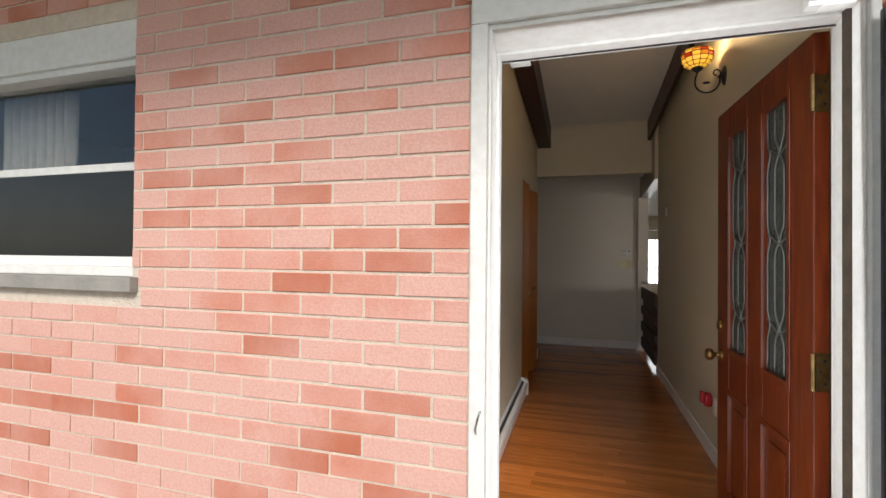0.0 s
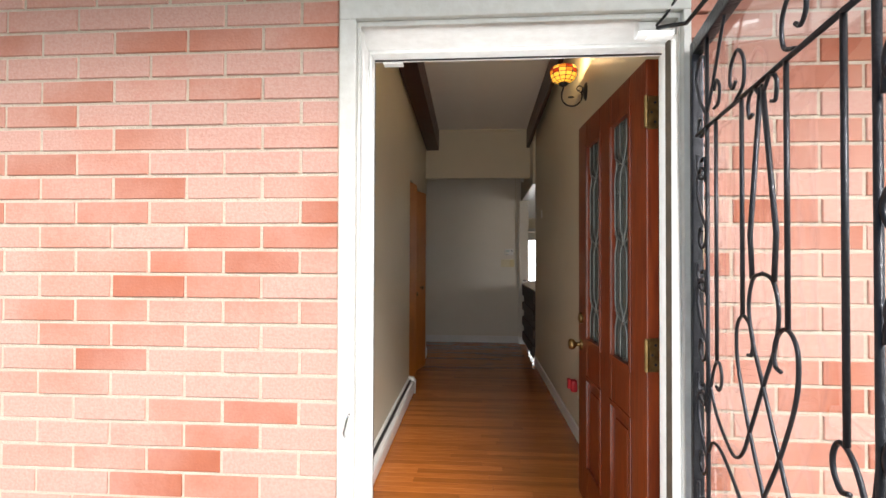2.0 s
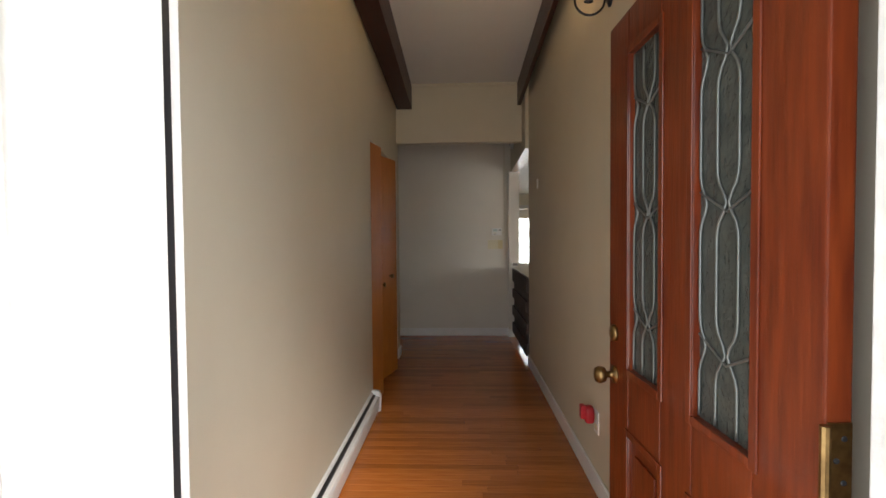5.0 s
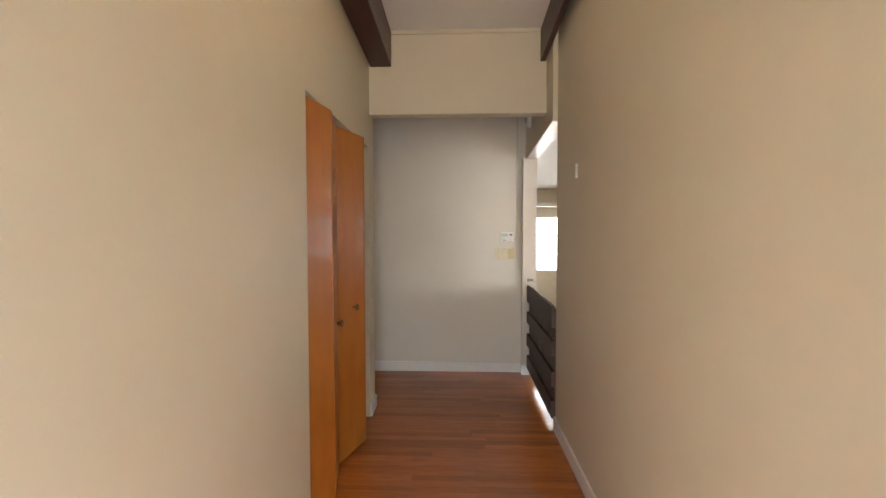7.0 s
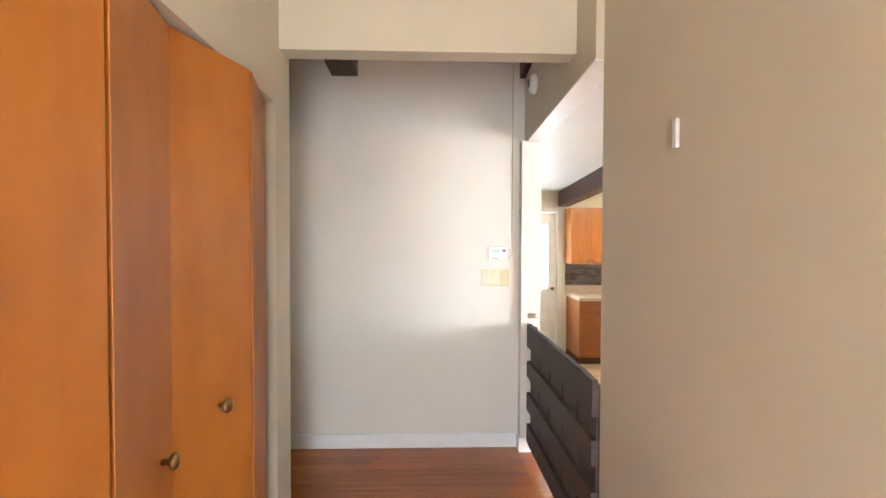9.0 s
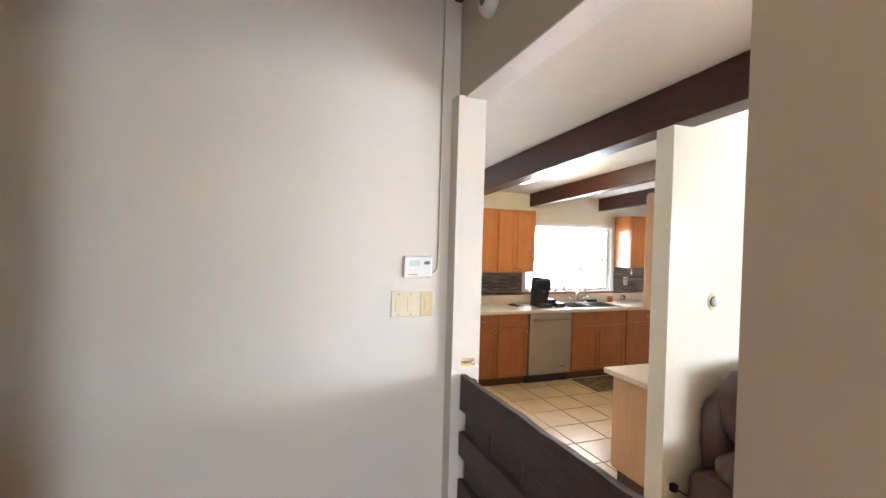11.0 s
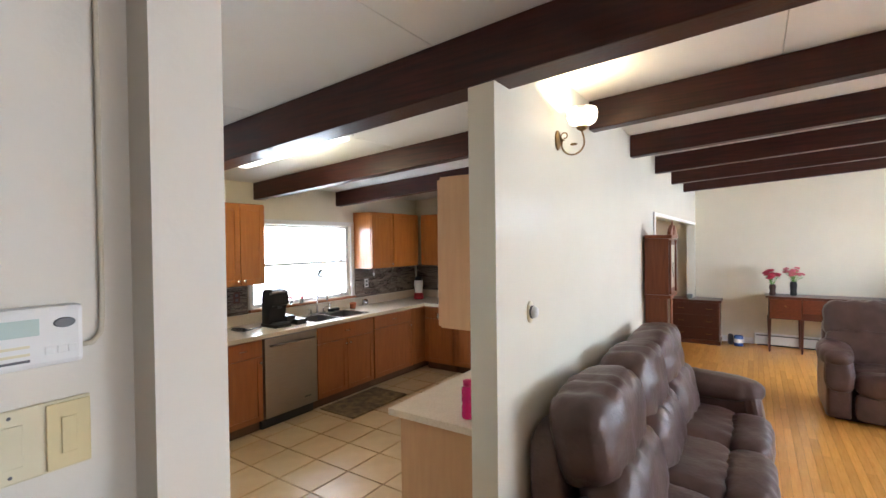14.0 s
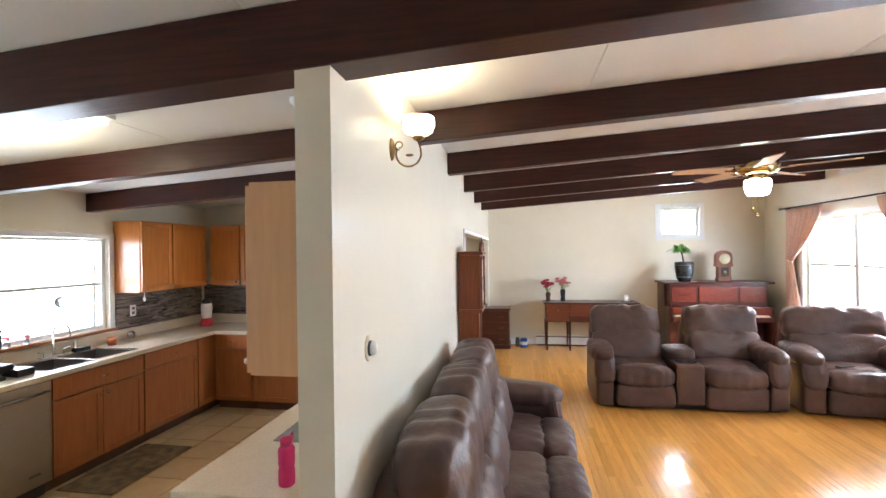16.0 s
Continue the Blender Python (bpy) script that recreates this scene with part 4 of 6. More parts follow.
part("clip", box_bm(-0.075, -0.05, -0.02, 0.02, -0.02, 0.05), M_red, rp, "", 0.006)


def tiffany(name, label, at, rz, glassmat, lit):
    """Wall sconce: oval back plate, curled iron arm and a leaded glass cup open upwards; the wall is at y = 0 and the arm reaches to -y."""
    ob = thing(name, label, "wall lamp", at, rz)
    part("back_plate", lathe([(0.045, 0), (0.045, 0.006), (0.032, 0.014), (0.014, 0.020), (0, 0.021)], 24), M_iron if lit else M_brass, ob, smooth=True).matrix_basis = pose(0, 0, 0, 90, 0, 0) @ Matrix.Diagonal((0.85, 1.35, 1, 1))
    arm = [(0, 0.0, 0.0), (0, -0.02, 0.0), (0, -0.032, 0.0)] + [(0, -0.095 + 0.068 * math.cos(radians(a)), -0.028 + 0.068 * math.sin(radians(a))) for a in range(25, -181, -12)] + [(0, -0.160, 0.0), (0, -0.150, 0.03), (0, -0.148, 0.045)]
    part("arm", tube(arm, 0.0055, 8), M_iron if lit else M_brass, ob, "curled metal arm", smooth=True)
    part("curl", tube([(0, -0.045 + 0.022 * math.cos(radians(a)) * (1 - a / 700), 0.02 + 0.022 * math.sin(radians(a)) * (1 - a / 700)) for a in range(-90, 300, 15)], 0.004, 8), M_iron if lit else M_brass, ob, smooth=True)
    part("leaf", pillow(0.02, 0.045, 0.016, (0, -0.10, -0.035), 2, 4, 0), M_iron if lit else M_brass, ob, smooth=True)
    part("socket_cup", lathe([(0.010, 0.035), (0.030, 0.048), (0.034, 0.060), (0.026, 0.064), (0, 0.064)], 20, None, (0, -0.150, 0)), M_iron if lit else M_brass, ob, smooth=True)
    n = 12
    prof = [(0.028, 0.062), (0.056, 0.070), (0.078, 0.088), (0.088, 0.113), (0.090, 0.138), (0.084, 0.156)]
    for k in range(n):
        for j, (p0, p1) in enumerate(zip(prof, prof[1:])):
            a0, a1 = 2 * math.pi * (k + 0.04) / n, 2 * math.pi * (k + 0.96) / n
            bm = bmesh.new()
            quad = []
            for r in (1.0, 0.955):
                for (rr, zz), a in ((p0, a0), (p0, a1), (p1, a1), (p1, a0)):
                    w = 0.006 * math.sin(math.pi * 0.5) if j == len(prof) - 2 and rr == p1[0] else 0
                    quad.append(bm.verts.new((rr * r * math.cos(a), -0.150 + rr * r * math.sin(a), zz + w)))
            f = quad
            bm.faces.new(f[0:4])
            bm.faces.new(f[4:8])
            for q in range(4):
                bm.faces.new((f[q], f[(q + 1) % 4], f[4 + (q + 1) % 4], f[4 + q]))
            if j >= 3:
                mm = glassmat[1 + (k + j) % (len(glassmat) - 1)]
            else:
                mm = glassmat[0]
            sh = part("shade_glass", bm, mm, ob, "")
    for k in range(n):
        a = 2 * math.pi * k / n
        part("lead_line", tube([(r * 1.0 * math.cos(a), -0.150 + r * math.sin(a), z) for r, z in prof], 0.0025, 5), M_iron if lit else M_brass, ob)
    for r, z in prof[1:]:
        part("lead_ring", tube([(r * math.cos(radians(a)), -0.150 + r * math.sin(radians(a)), z) for a in range(0, 361, 15)], 0.0022, 5), M_iron if lit else M_brass, ob)
    return ob


tiffany("wall_sconce", "lit stained glass sconce on a curled black arm", (RX, 1.78, 2.42), 90 + 180, [M_amber, M_amberdeep, M_redglass, M_amber], True)

# gate of dark boards at the opening
gt = thing("wooden_gate", "dark weathered slatted wooden gate across the opening", "gate", (1.47, 4.33, 0.0))
for i in range(5):
    y0 = 0.008 + i * 0.249
    boxpart("upright_board", (0.0, 0.02, y0, y0 + 0.233, 0.075, 0.86), M_gate, gt, "", 0.003)
for z0, z1 in ((0.735, 0.89), (0.525, 0.635), (0.30, 0.415), (0.075, 0.20)):
    bm = box_bm(-0.024, -0.0005, 0.0, 1.25, z0, z1)
    bmesh.ops.subdivide_edges(bm, edges=[e for e in bm.edges if abs(e.verts[0].co.y - e.verts[1].co.y) > 0.5], cuts=24, use_grid_fill=True)
    for v in bm.verts:
        v.co.z += 0.006 * noise.noise(Vector((v.co.y * 9, v.co.z * 5, z0)))
        v.co.x += 0.002 * noise.noise(Vector((v.co.y * 14, v.co.z * 30, z0 + 3)))
    part("rail_board", bm, M_gate, gt, "")
boxpart("post_strip", (0.0205, 0.04, 1.21, 1.247, 0.06, 0.87), M_gate, gt, "", 0.002)
la = thing("gate_latch", "small chrome gate latch on the wall end", "latch", (1.50, SE - 0.001, 0.94))
part("plate", box_bm(-0.05, 0.015, -0.003, 0.0, -0.018, 0.018), M_chrome, la, "", 0.001)
part("bolt", tube([(-0.05, -0.008, 0.002), (0.0, -0.010, 0.002), (0.02, -0.03, -0.012)], 0.005, 8), M_chrome, la, smooth=True)

# ---- kitchen ----
K0 = FL


def cabinet(name, label, x0, x1, z0, z1, depth, doors, drawer=0.0, toe=0.0, at=(0, 0, 0), rz=0.0, knobs=True, mats=None, group="", body_top=None):
    """Cabinet unit; its front lies in the plane y = 0 and looks to -y, its back is at y = depth."""
    ob = thing(name, label, "cabinet", at, rz, group)
    wood = mats or M_cab
    part("body", box_bm(x0 + 0.001, x1 - 0.001, 0.021, depth, z0 + toe, body_top or z1), wood, ob, "", 0.002)
    if toe:
        part("toe_kick", box_bm(x0 + 0.001, x1 - 0.001, 0.08, depth, z0, z0 + toe - 0.001), M_kick, ob, "dark toe kick")
    top = z1 - 0.012
    if drawer:
        dr = part("drawer_front", box_bm(x0 + 0.008, x1 - 0.008, 0, 0.02, top - drawer, top), wood, ob, "", 0.004)
        part("drawer_pull", tube([((x0 + x1) / 2 - 0.035, 0, top - drawer / 2), ((x0 + x1) / 2 - 0.03, -0.02, top - drawer / 2), ((x0 + x1) / 2 + 0.03, -0.02, top - drawer / 2), ((x0 + x1) / 2 + 0.035, 0, top - drawer / 2)], 0.004, 6), M_chrome, dr, "small metal pull", smooth=True)
        top -= drawer + 0.012
    w = (x1 - x0 - 0.010) / doors
    for i in range(doors):
        a, b = x0 + 0.005 + i * w + 0.003, x0 + 0.005 + (i + 1) * w - 0.003
        c, d = z0 + toe + 0.008, top
        bm = bmesh.new()
        s = 0.052
        for q in ((a, a + s, c, d), (b - s, b, c, d), (a + s, b - s, d - s, d), (a + s, b - s, c, c + s)):
            add_box(bm, q[0], q[1], 0.0, 0.0195, q[2], q[3])
        dd = part("door", bm, wood, ob, "", 0.003)
        part("door_panel", box_bm(a + s - 0.004, b - s + 0.004, 0.008, 0.018, c + s - 0.004, d - s + 0.004), wood, dd, "", 0.001)
        if knobs:
            kx = b - 0.028 if (i % 2 == 0 and doors > 1) or doors == 1 else a + 0.028
            kz = d - 0.05 if toe else c + 0.04
            k = part("knob", lathe([(0.005, 0), (0.005, 0.012), (0.014, 0.018), (0.013, 0.024), (0, 0.026)], 14), M_chrome, dd, "small metal knob", smooth=True)
            k.matrix_basis = pose(kx, 0, kz, 90, 0, 0)
    return ob


CF = 8.42
CT = 0.655      # underside of the worktop
LC = "reddish maple base cabinet under the beige worktop"
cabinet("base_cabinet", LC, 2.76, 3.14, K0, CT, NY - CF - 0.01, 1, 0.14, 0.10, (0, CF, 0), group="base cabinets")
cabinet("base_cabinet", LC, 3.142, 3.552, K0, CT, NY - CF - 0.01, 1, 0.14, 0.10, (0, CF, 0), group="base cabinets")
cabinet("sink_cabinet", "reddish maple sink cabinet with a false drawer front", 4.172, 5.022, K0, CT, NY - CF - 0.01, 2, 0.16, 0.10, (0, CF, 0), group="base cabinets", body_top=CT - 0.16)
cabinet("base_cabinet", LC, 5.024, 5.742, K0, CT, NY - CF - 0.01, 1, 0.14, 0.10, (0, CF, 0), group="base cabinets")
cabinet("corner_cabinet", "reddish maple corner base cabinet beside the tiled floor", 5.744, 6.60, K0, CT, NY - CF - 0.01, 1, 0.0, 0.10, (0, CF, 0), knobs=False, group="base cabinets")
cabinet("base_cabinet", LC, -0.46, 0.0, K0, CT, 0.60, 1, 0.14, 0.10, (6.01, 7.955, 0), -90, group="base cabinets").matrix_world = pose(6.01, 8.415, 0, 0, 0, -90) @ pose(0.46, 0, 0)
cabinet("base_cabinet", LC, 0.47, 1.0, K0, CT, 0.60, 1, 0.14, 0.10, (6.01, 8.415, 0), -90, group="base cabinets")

dw = thing("dishwasher", "stainless steel dishwasher built in under the worktop", "dishwasher", (3.556, CF, K0))
part("body", box_bm(0.004, 0.606, 0.03, 0.57, 0.10, 0.848), M_darkgrey, dw)
part("door", box_bm(0.004, 0.606, -0.012, 0.029, 0.11, 0.846), M_steel, dw, "brushed steel front", 0.006)
part("toe_kick", box_bm(0.004, 0.606, 0.06, 0.5, 0.0, 0.099), M_black, dw, "black toe kick")
hd = part("handle", tube([(0.05, -0.045, 0.775), (0.56, -0.045, 0.775)], 0.010, 10), M_steel, dw, "steel bar handle", smooth=True)
for x in (0.06, 0.55):
    part("handle_post", tube([(x, -0.012, 0.775), (x, -0.045, 0.775)], 0.008, 8), M_steel, hd, smooth=True)
part("badge", box_bm(0.44, 0.52, -0.0135, -0.012, 0.19, 0.205), M_darkgrey, dw, "small dark badge")

wt = thing("worktop", "beige laminate worktop running round the kitchen corner", "worktop", (0, 0, 0))
part("top", prism([(2.74, CF - 0.03), (5.98, CF - 0.03), (5.98, CF + 0.06), (2.74, CF + 0.06)], "z", CT + 0.002, CT + 0.040), M_counter, wt, "", 0.003)
for q in ((2.74, 4.20, CF + 0.0605, CF + 0.4595), (4.98, 5.98, CF + 0.0605, CF + 0.4595), (2.74, 5.98, CF + 0.46, NY - 0.003), (5.9805, 6.615, 7.35, NY - 0.003)):
    boxpart("top", (q[0], q[1], q[2], q[3], CT + 0.002, CT + 0.040), M_counter, wt)
part("upstand", box_bm(2.74, 6.60, NY - 0.024, NY - 0.003, CT + 0.041, CT + 0.145), M_counter, wt, "beige upstand", 0.003)
part("upstand", box_bm(6.596, 6.615, 7.35, NY - 0.025, CT + 0.041, CT + 0.145), M_counter, wt, "beige upstand", 0.003)

sk = thing("sink", "double bowl stainless steel kitchen sink", "sink", (4.20, CF + 0.06, CT + 0.04))
for x0, x1 in ((0.01, 0.375), (0.405, 0.77)):
    bm = bmesh.new()
    for q in ((x0, x1, 0.0, 0.4, -0.18, -0.176), (x0, x0 + 0.004, 0.0, 0.4, -0.176, 0.0), (x1 - 0.004, x1, 0.0, 0.4, -0.176, 0.0), (x0 + 0.004, x1 - 0.004, 0.0, 0.004, -0.176, 0.0), (x0 + 0.004, x1 - 0.004, 0.396, 0.4, -0.176, 0.0)):
        add_box(bm, *q)
    part("bowl", bm, M_steel, sk, "steel bowl")
bm = bmesh.new()
for q in ((-0.02, 0.80, -0.02, 0.0), (-0.02, 0.80, 0.4, 0.43), (-0.02, 0.01, 0.0, 0.4), (0.375, 0.405, 0.0, 0.4), (0.77, 0.80, 0.0, 0.4)):
    add_box(bm, q[0], q[1], q[2], q[3], 0.001, 0.006)
part("rim", bm, M_chrome, sk, "polished rim", 0.001)
fc = thing("faucet", "chrome arched kitchen faucet behind the sink", "faucet", (4.62, CF + 0.515, CT + 0.046))
part("base", box_bm(-0.12, 0.12, -0.022, 0.022, 0, 0.012), M_chrome, fc, "", 0.005)
part("spout", tube([(0, 0, 0.01), (0, 0, 0.20)] + [(0, -0.085 + 0.085 * math.cos(radians(a)), 0.20 + 0.085 * math.sin(radians(a))) for a in range(0, 181, 15)] + [(0, -0.17, 0.16)], 0.010, 10), M_chrome, fc, smooth=True)
for x in (-0.09, 0.09):
    part("lever", tube([(x, 0, 0.01), (x, 0, 0.05), (x * 1.6, -0.02, 0.065)], 0.008, 8), M_chrome, fc, smooth=True)
part("sprayer", lathe([(0.016, 0), (0.012, 0.02), (0.018, 0.09), (0.0, 0.11)], 14, None, (0.19, 0, 0)), M_chrome, fc, smooth=True)
rk = thing("sink_caddy", "small black caddy at the sink edge", "caddy", (4.86, CF + 0.50, CT + 0.046))
part("tray", box_bm(-0.07, 0.07, -0.03, 0.03, 0, 0.035), M_black, rk, "", 0.008)

UL = "honey maple wall cabinet with panelled doors"
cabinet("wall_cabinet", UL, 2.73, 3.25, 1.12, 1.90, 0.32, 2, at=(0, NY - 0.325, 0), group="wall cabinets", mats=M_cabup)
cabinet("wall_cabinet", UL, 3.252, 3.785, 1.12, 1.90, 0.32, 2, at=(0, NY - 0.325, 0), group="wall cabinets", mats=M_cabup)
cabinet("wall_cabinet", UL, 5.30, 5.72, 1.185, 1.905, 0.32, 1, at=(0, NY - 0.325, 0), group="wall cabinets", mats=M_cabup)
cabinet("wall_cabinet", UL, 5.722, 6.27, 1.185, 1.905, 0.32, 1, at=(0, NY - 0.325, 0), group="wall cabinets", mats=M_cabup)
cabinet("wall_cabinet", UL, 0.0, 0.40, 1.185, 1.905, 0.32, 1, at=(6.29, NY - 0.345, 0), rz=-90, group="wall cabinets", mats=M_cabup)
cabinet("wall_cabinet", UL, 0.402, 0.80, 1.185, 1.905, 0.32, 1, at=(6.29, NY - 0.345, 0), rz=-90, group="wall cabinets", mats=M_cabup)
hang = cabinet("hanging_cabinet", "pale maple cabinet hung over the peninsula", -2.0, 0.0, 1.075, 1.84, 0.37, 3, at=(2.95, 6.06, 0), rz=180, mats=M_cabpanel)
pen = cabinet("peninsula", "pale maple peninsula unit with a plain end panel", -2.6, 0.0, K0, 0.555, 0.66, 4, 0.0, 0.09, (2.985, 6.35, 0), 180, mats=M_cabpanel)
pt = thing("worktop", "beige laminate peninsula worktop", "worktop", (0, 0, 0))
part("top", box_bm(2.945, 5.60, PY + 0.123, 6.40, 0.557, 0.596), M_counter, pt, "", 0.006)
bt = thing("water_bottle", "pink clear plastic water bottle on the peninsula", "bottle", (3.06, 5.95, 0.5965))
part("body", lathe([(0.030, 0), (0.034, 0.006), (0.034, 0.06), (0.030, 0.075), (0.034, 0.09), (0.034, 0.15), (0.024, 0.165), (0.0, 0.166)], 20), M_pink, bt, smooth=True)
part("cap", lathe([(0.026, 0.167), (0.027, 0.195), (0.012, 0.20), (0.0, 0.20)], 20), M_pinkdark, bt, "dark pink cap", smooth=True)
part("carry_loop", tube([(0.024, 0, 0.185), (0.045, 0, 0.20), (0.050, 0, 0.18), (0.03, 0, 0.17)], 0.005, 8), M_pinkdark, bt, smooth=True)
gb = thing("cutting_board", "clear glass cutting board on the peninsula", "cutting board", (3.62, 6.12, 0.5965))
part("slab", box_bm(-0.16, 0.16, -0.12, 0.12, 0, 0.006), M_glassgrey, gb, "", 0.002)

# coffee machine
cm = thing("coffee_machine", "black pod coffee machine on the worktop", "coffee machine", (3.86, 8.66, CT + 0.0405))
bm = prism([(0.13, 0.0), (0.13, 0.30), (0.10, 0.335), (-0.02, 0.345), (-0.10, 0.325), (-0.135, 0.28), (-0.13, 0.20), (-0.04, 0.185), (-0.03, 0.0)], "x", -0.095, 0.095)
part("body", bm, M_black, cm, "", 0.022, True, 3)
part("base", box_bm(-0.10, 0.10, -0.16, 0.14, 0, 0.03), M_black, cm, "", 0.010)
part("drip_tray", box_bm(-0.075, 0.075, -0.15, -0.045, 0.0305, 0.042), M_darkgrey, cm, "grey drip grille", 0.004)
part("handle", tube([(-0.097, -0.06, 0.30), (-0.085, -0.125, 0.315), (0.085, -0.125, 0.315), (0.097, -0.06, 0.30)], 0.010, 8), M_steel, cm, "grey lift handle", smooth=True)
part("nozzle", lathe([(0.02, 0.165), (0.026, 0.184), (0.0, 0.185)], 14, None, (0, -0.085, 0)), M_darkgrey, cm, smooth=True)
part("tank", box_bm(0.09, 0.20, -0.08, 0.12, 0.03, 0.085), M_black, cm, "", 0.01)
cm.scale = (0.95, 0.78, 1.1)
bx = thing("pod_drawer", "black coffee pod drawer beside the machine", "pod drawer", (4.075, 8.64, CT + 0.0405))
part("box", box_bm(-0.06, 0.06, -0.12, 0.12, 0, 0.055), M_black, bx, "", 0.008)
cc = thing("power_cord", "black power cord lying on the worktop", "cord", (0, 0, CT + 0.046))
part("wire", tube([(3.52 + 0.05 * math.sin(a * 0.9), 8.80 + 0.06 * math.cos(a * 1.3) - a * 0.012, 0.006 + 0.004 * (a % 2)) for a in [k * 0.4 for k in range(30)]] + [(3.74, 8.70, 0.008)], 0.006, 6), M_black, cc, smooth=True)
ml = thing("stand_mixer", "red and white blender with a black lid on the worktop", "blender", (6.33, 8.75, CT + 0.0405))
part("base", lathe([(0.07, 0), (0.075, 0.02), (0.06, 0.08), (0.05, 0.09), (0, 0.09)], 20), M_red, ml, smooth=True)
part("jar", lathe([(0.05, 0.091), (0.065, 0.20), (0.06, 0.27), (0, 0.27)], 20), M_whiteplastic, ml, smooth=True)
part("lid", lathe([(0.055, 0.271), (0.05, 0.31), (0.02, 0.33), (0, 0.33)], 20), M_black, ml, smooth=True)
cp = thing("clay_cup", "small orange clay cup beside the sink", "cup", (5.14, 8.88, CT + 0.0405))
part("cup", lathe([(0.035, 0), (0.04, 0.06), (0.042, 0.075), (0.036, 0.075), (0.032, 0.01), (0, 0.01)], 20), M_clay, cp, smooth=True)
ph = thing("phone", "small silver clock leaning on the upstand", "clock", (5.42, 8.93, CT + 0.0405))
part("body", lathe([(0.04, 0), (0.04, 0.03), (0.0, 0.034)], 20), M_chrome, ph, smooth=True).matrix_basis = pose(0, 0.02, 0.045, 80, 0, 0)
for x in (4.16, 4.3, 4.44):
    fl = thing("window_flower", "small pink flowers in a jar on the window sill", "flowers", (x, NY - 0.03, 0.838))
    part("jar", lathe([(0.02, 0), (0.025, 0.04), (0.018, 0.05), (0, 0.05)], 12), M_glassgrey, fl, smooth=True)
    bm = bmesh.new()
    for k in range(5):
        pillow(0.03, 0.03, 0.025, (random.uniform(-0.025, 0.025), random.uniform(-0.01, 0.01), 0.06 + random.uniform(0, 0.02)), 2, 3, 0.002, k, 0, bm)
    part("petals", bm, M_pinkpetal, fl, smooth=True)

# kitchen window
kw = tagged(new("window_2"), "white double hung kitchen window over the sink", "window", "", "structure")
for nm, b in (("casing", (3.80, 3.849, NY - 0.02, NY - 0.001, 0.80, 1.78)), ("casing", (5.241, 5.295, NY - 0.02, NY - 0.001, 0.80, 1.78)), ("casing", (3.8495, 5.2405, NY - 0.02, NY - 0.001, 1.731, 1.78)),
              ("frame", (3.852, 3.88, NY + 0.03, NY + 0.10, 0.845, 1.725)), ("frame", (5.20, 5.239, NY + 0.03, NY + 0.10, 0.845, 1.725)), ("frame", (3.881, 5.199, NY + 0.03, NY + 0.10, 1.70, 1.725)), ("frame", (3.881, 5.199, NY + 0.03, NY + 0.10, 0.845, 0.88)),
              ("meeting_rail", (3.881, 5.199, NY + 0.04, NY + 0.08, 1.27, 1.30)), ("stile", (5.12, 5.14, NY + 0.04, NY + 0.07, 0.881, 1.269)), ("stile", (5.13, 5.15, NY + 0.05, NY + 0.08, 1.301, 1.699))):
    boxpart(nm, b, M_white, kw, "", 0.003)
boxpart("window_sill", (3.795, 5.30, NY - 0.045, NY + 0.03, 0.81, 0.838), M_cab, kw, "wooden window sill", 0.004)
boxpart("pane", (3.88, 5.20, NY + 0.058, NY + 0.062, 0.88, 1.70), M_glass, kw).visible_shadow = False
lp = thing("hanging_leaf", "small green leaves hung at the window edge", "plant", (3.89, NY - 0.012, 1.28))
bm = bmesh.new()
for k in range(7):
    pillow(0.06, 0.012, 0.018, (0.01 + 0.012 * k, 0, random.uniform(-0.015, 0.015)), 2, 2, 0.0, k, 0, bm)
part("leaves", bm, M_leaf, lp, smooth=True)
su = thing("sun_catcher", "round clear sun catcher on the window glass", "sun catcher", (4.80, NY + 0.052, 1.15))
part("disc", lathe([(0.055, 0), (0.055, 0.004), (0, 0.005)], 24), M_glassgrey, su, smooth=True).matrix_basis = pose(0, 0, 0, 90, 0, 0)

# back door
bd = tagged(new("door_back"), "white half glazed back door with nine panes", "door", "", "structure")
for nm, b in (("stile", (1.802, 1.93, NY + 0.03, NY + 0.07, K0 + 0.005, 1.845)), ("stile", (2.50, 2.618, NY + 0.03, NY + 0.07, K0 + 0.005, 1.845)), ("rail", (1.931, 2.499, NY + 0.03, NY + 0.07, 1.66, 1.845)), ("rail", (1.931, 2.499, NY + 0.03, NY + 0.07, K0 + 0.005, 0.75)),
              ("muntin", (2.112, 2.132, NY + 0.035, NY + 0.065, 0.751, 1.659)), ("muntin", (2.30, 2.32, NY + 0.035, NY + 0.065, 0.751, 1.659)), ("muntin", (1.932, 2.111, NY + 0.036, NY + 0.064, 1.05, 1.07)), ("muntin", (2.133, 2.299, NY + 0.036, NY + 0.064, 1.05, 1.07)), ("muntin", (2.321, 2.498, NY + 0.036, NY + 0.064, 1.05, 1.07)),
              ("muntin", (1.932, 2.111, NY + 0.036, NY + 0.064, 1.35, 1.37)), ("muntin", (2.133, 2.299, NY + 0.036, NY + 0.064, 1.35, 1.37)), ("muntin", (2.321, 2.498, NY + 0.036, NY + 0.064, 1.35, 1.37)),
              ("casing", (1.73, 1.80, NY - 0.02, NY - 0.001, K0, 1.92)), ("casing", (2.62, 2.69, NY - 0.02, NY - 0.001, K0, 1.92)), ("casing", (1.801, 2.619, NY - 0.02, NY - 0.001, 1.85, 1.92))):
    boxpart(nm, b, M_white, bd, "", 0.003)
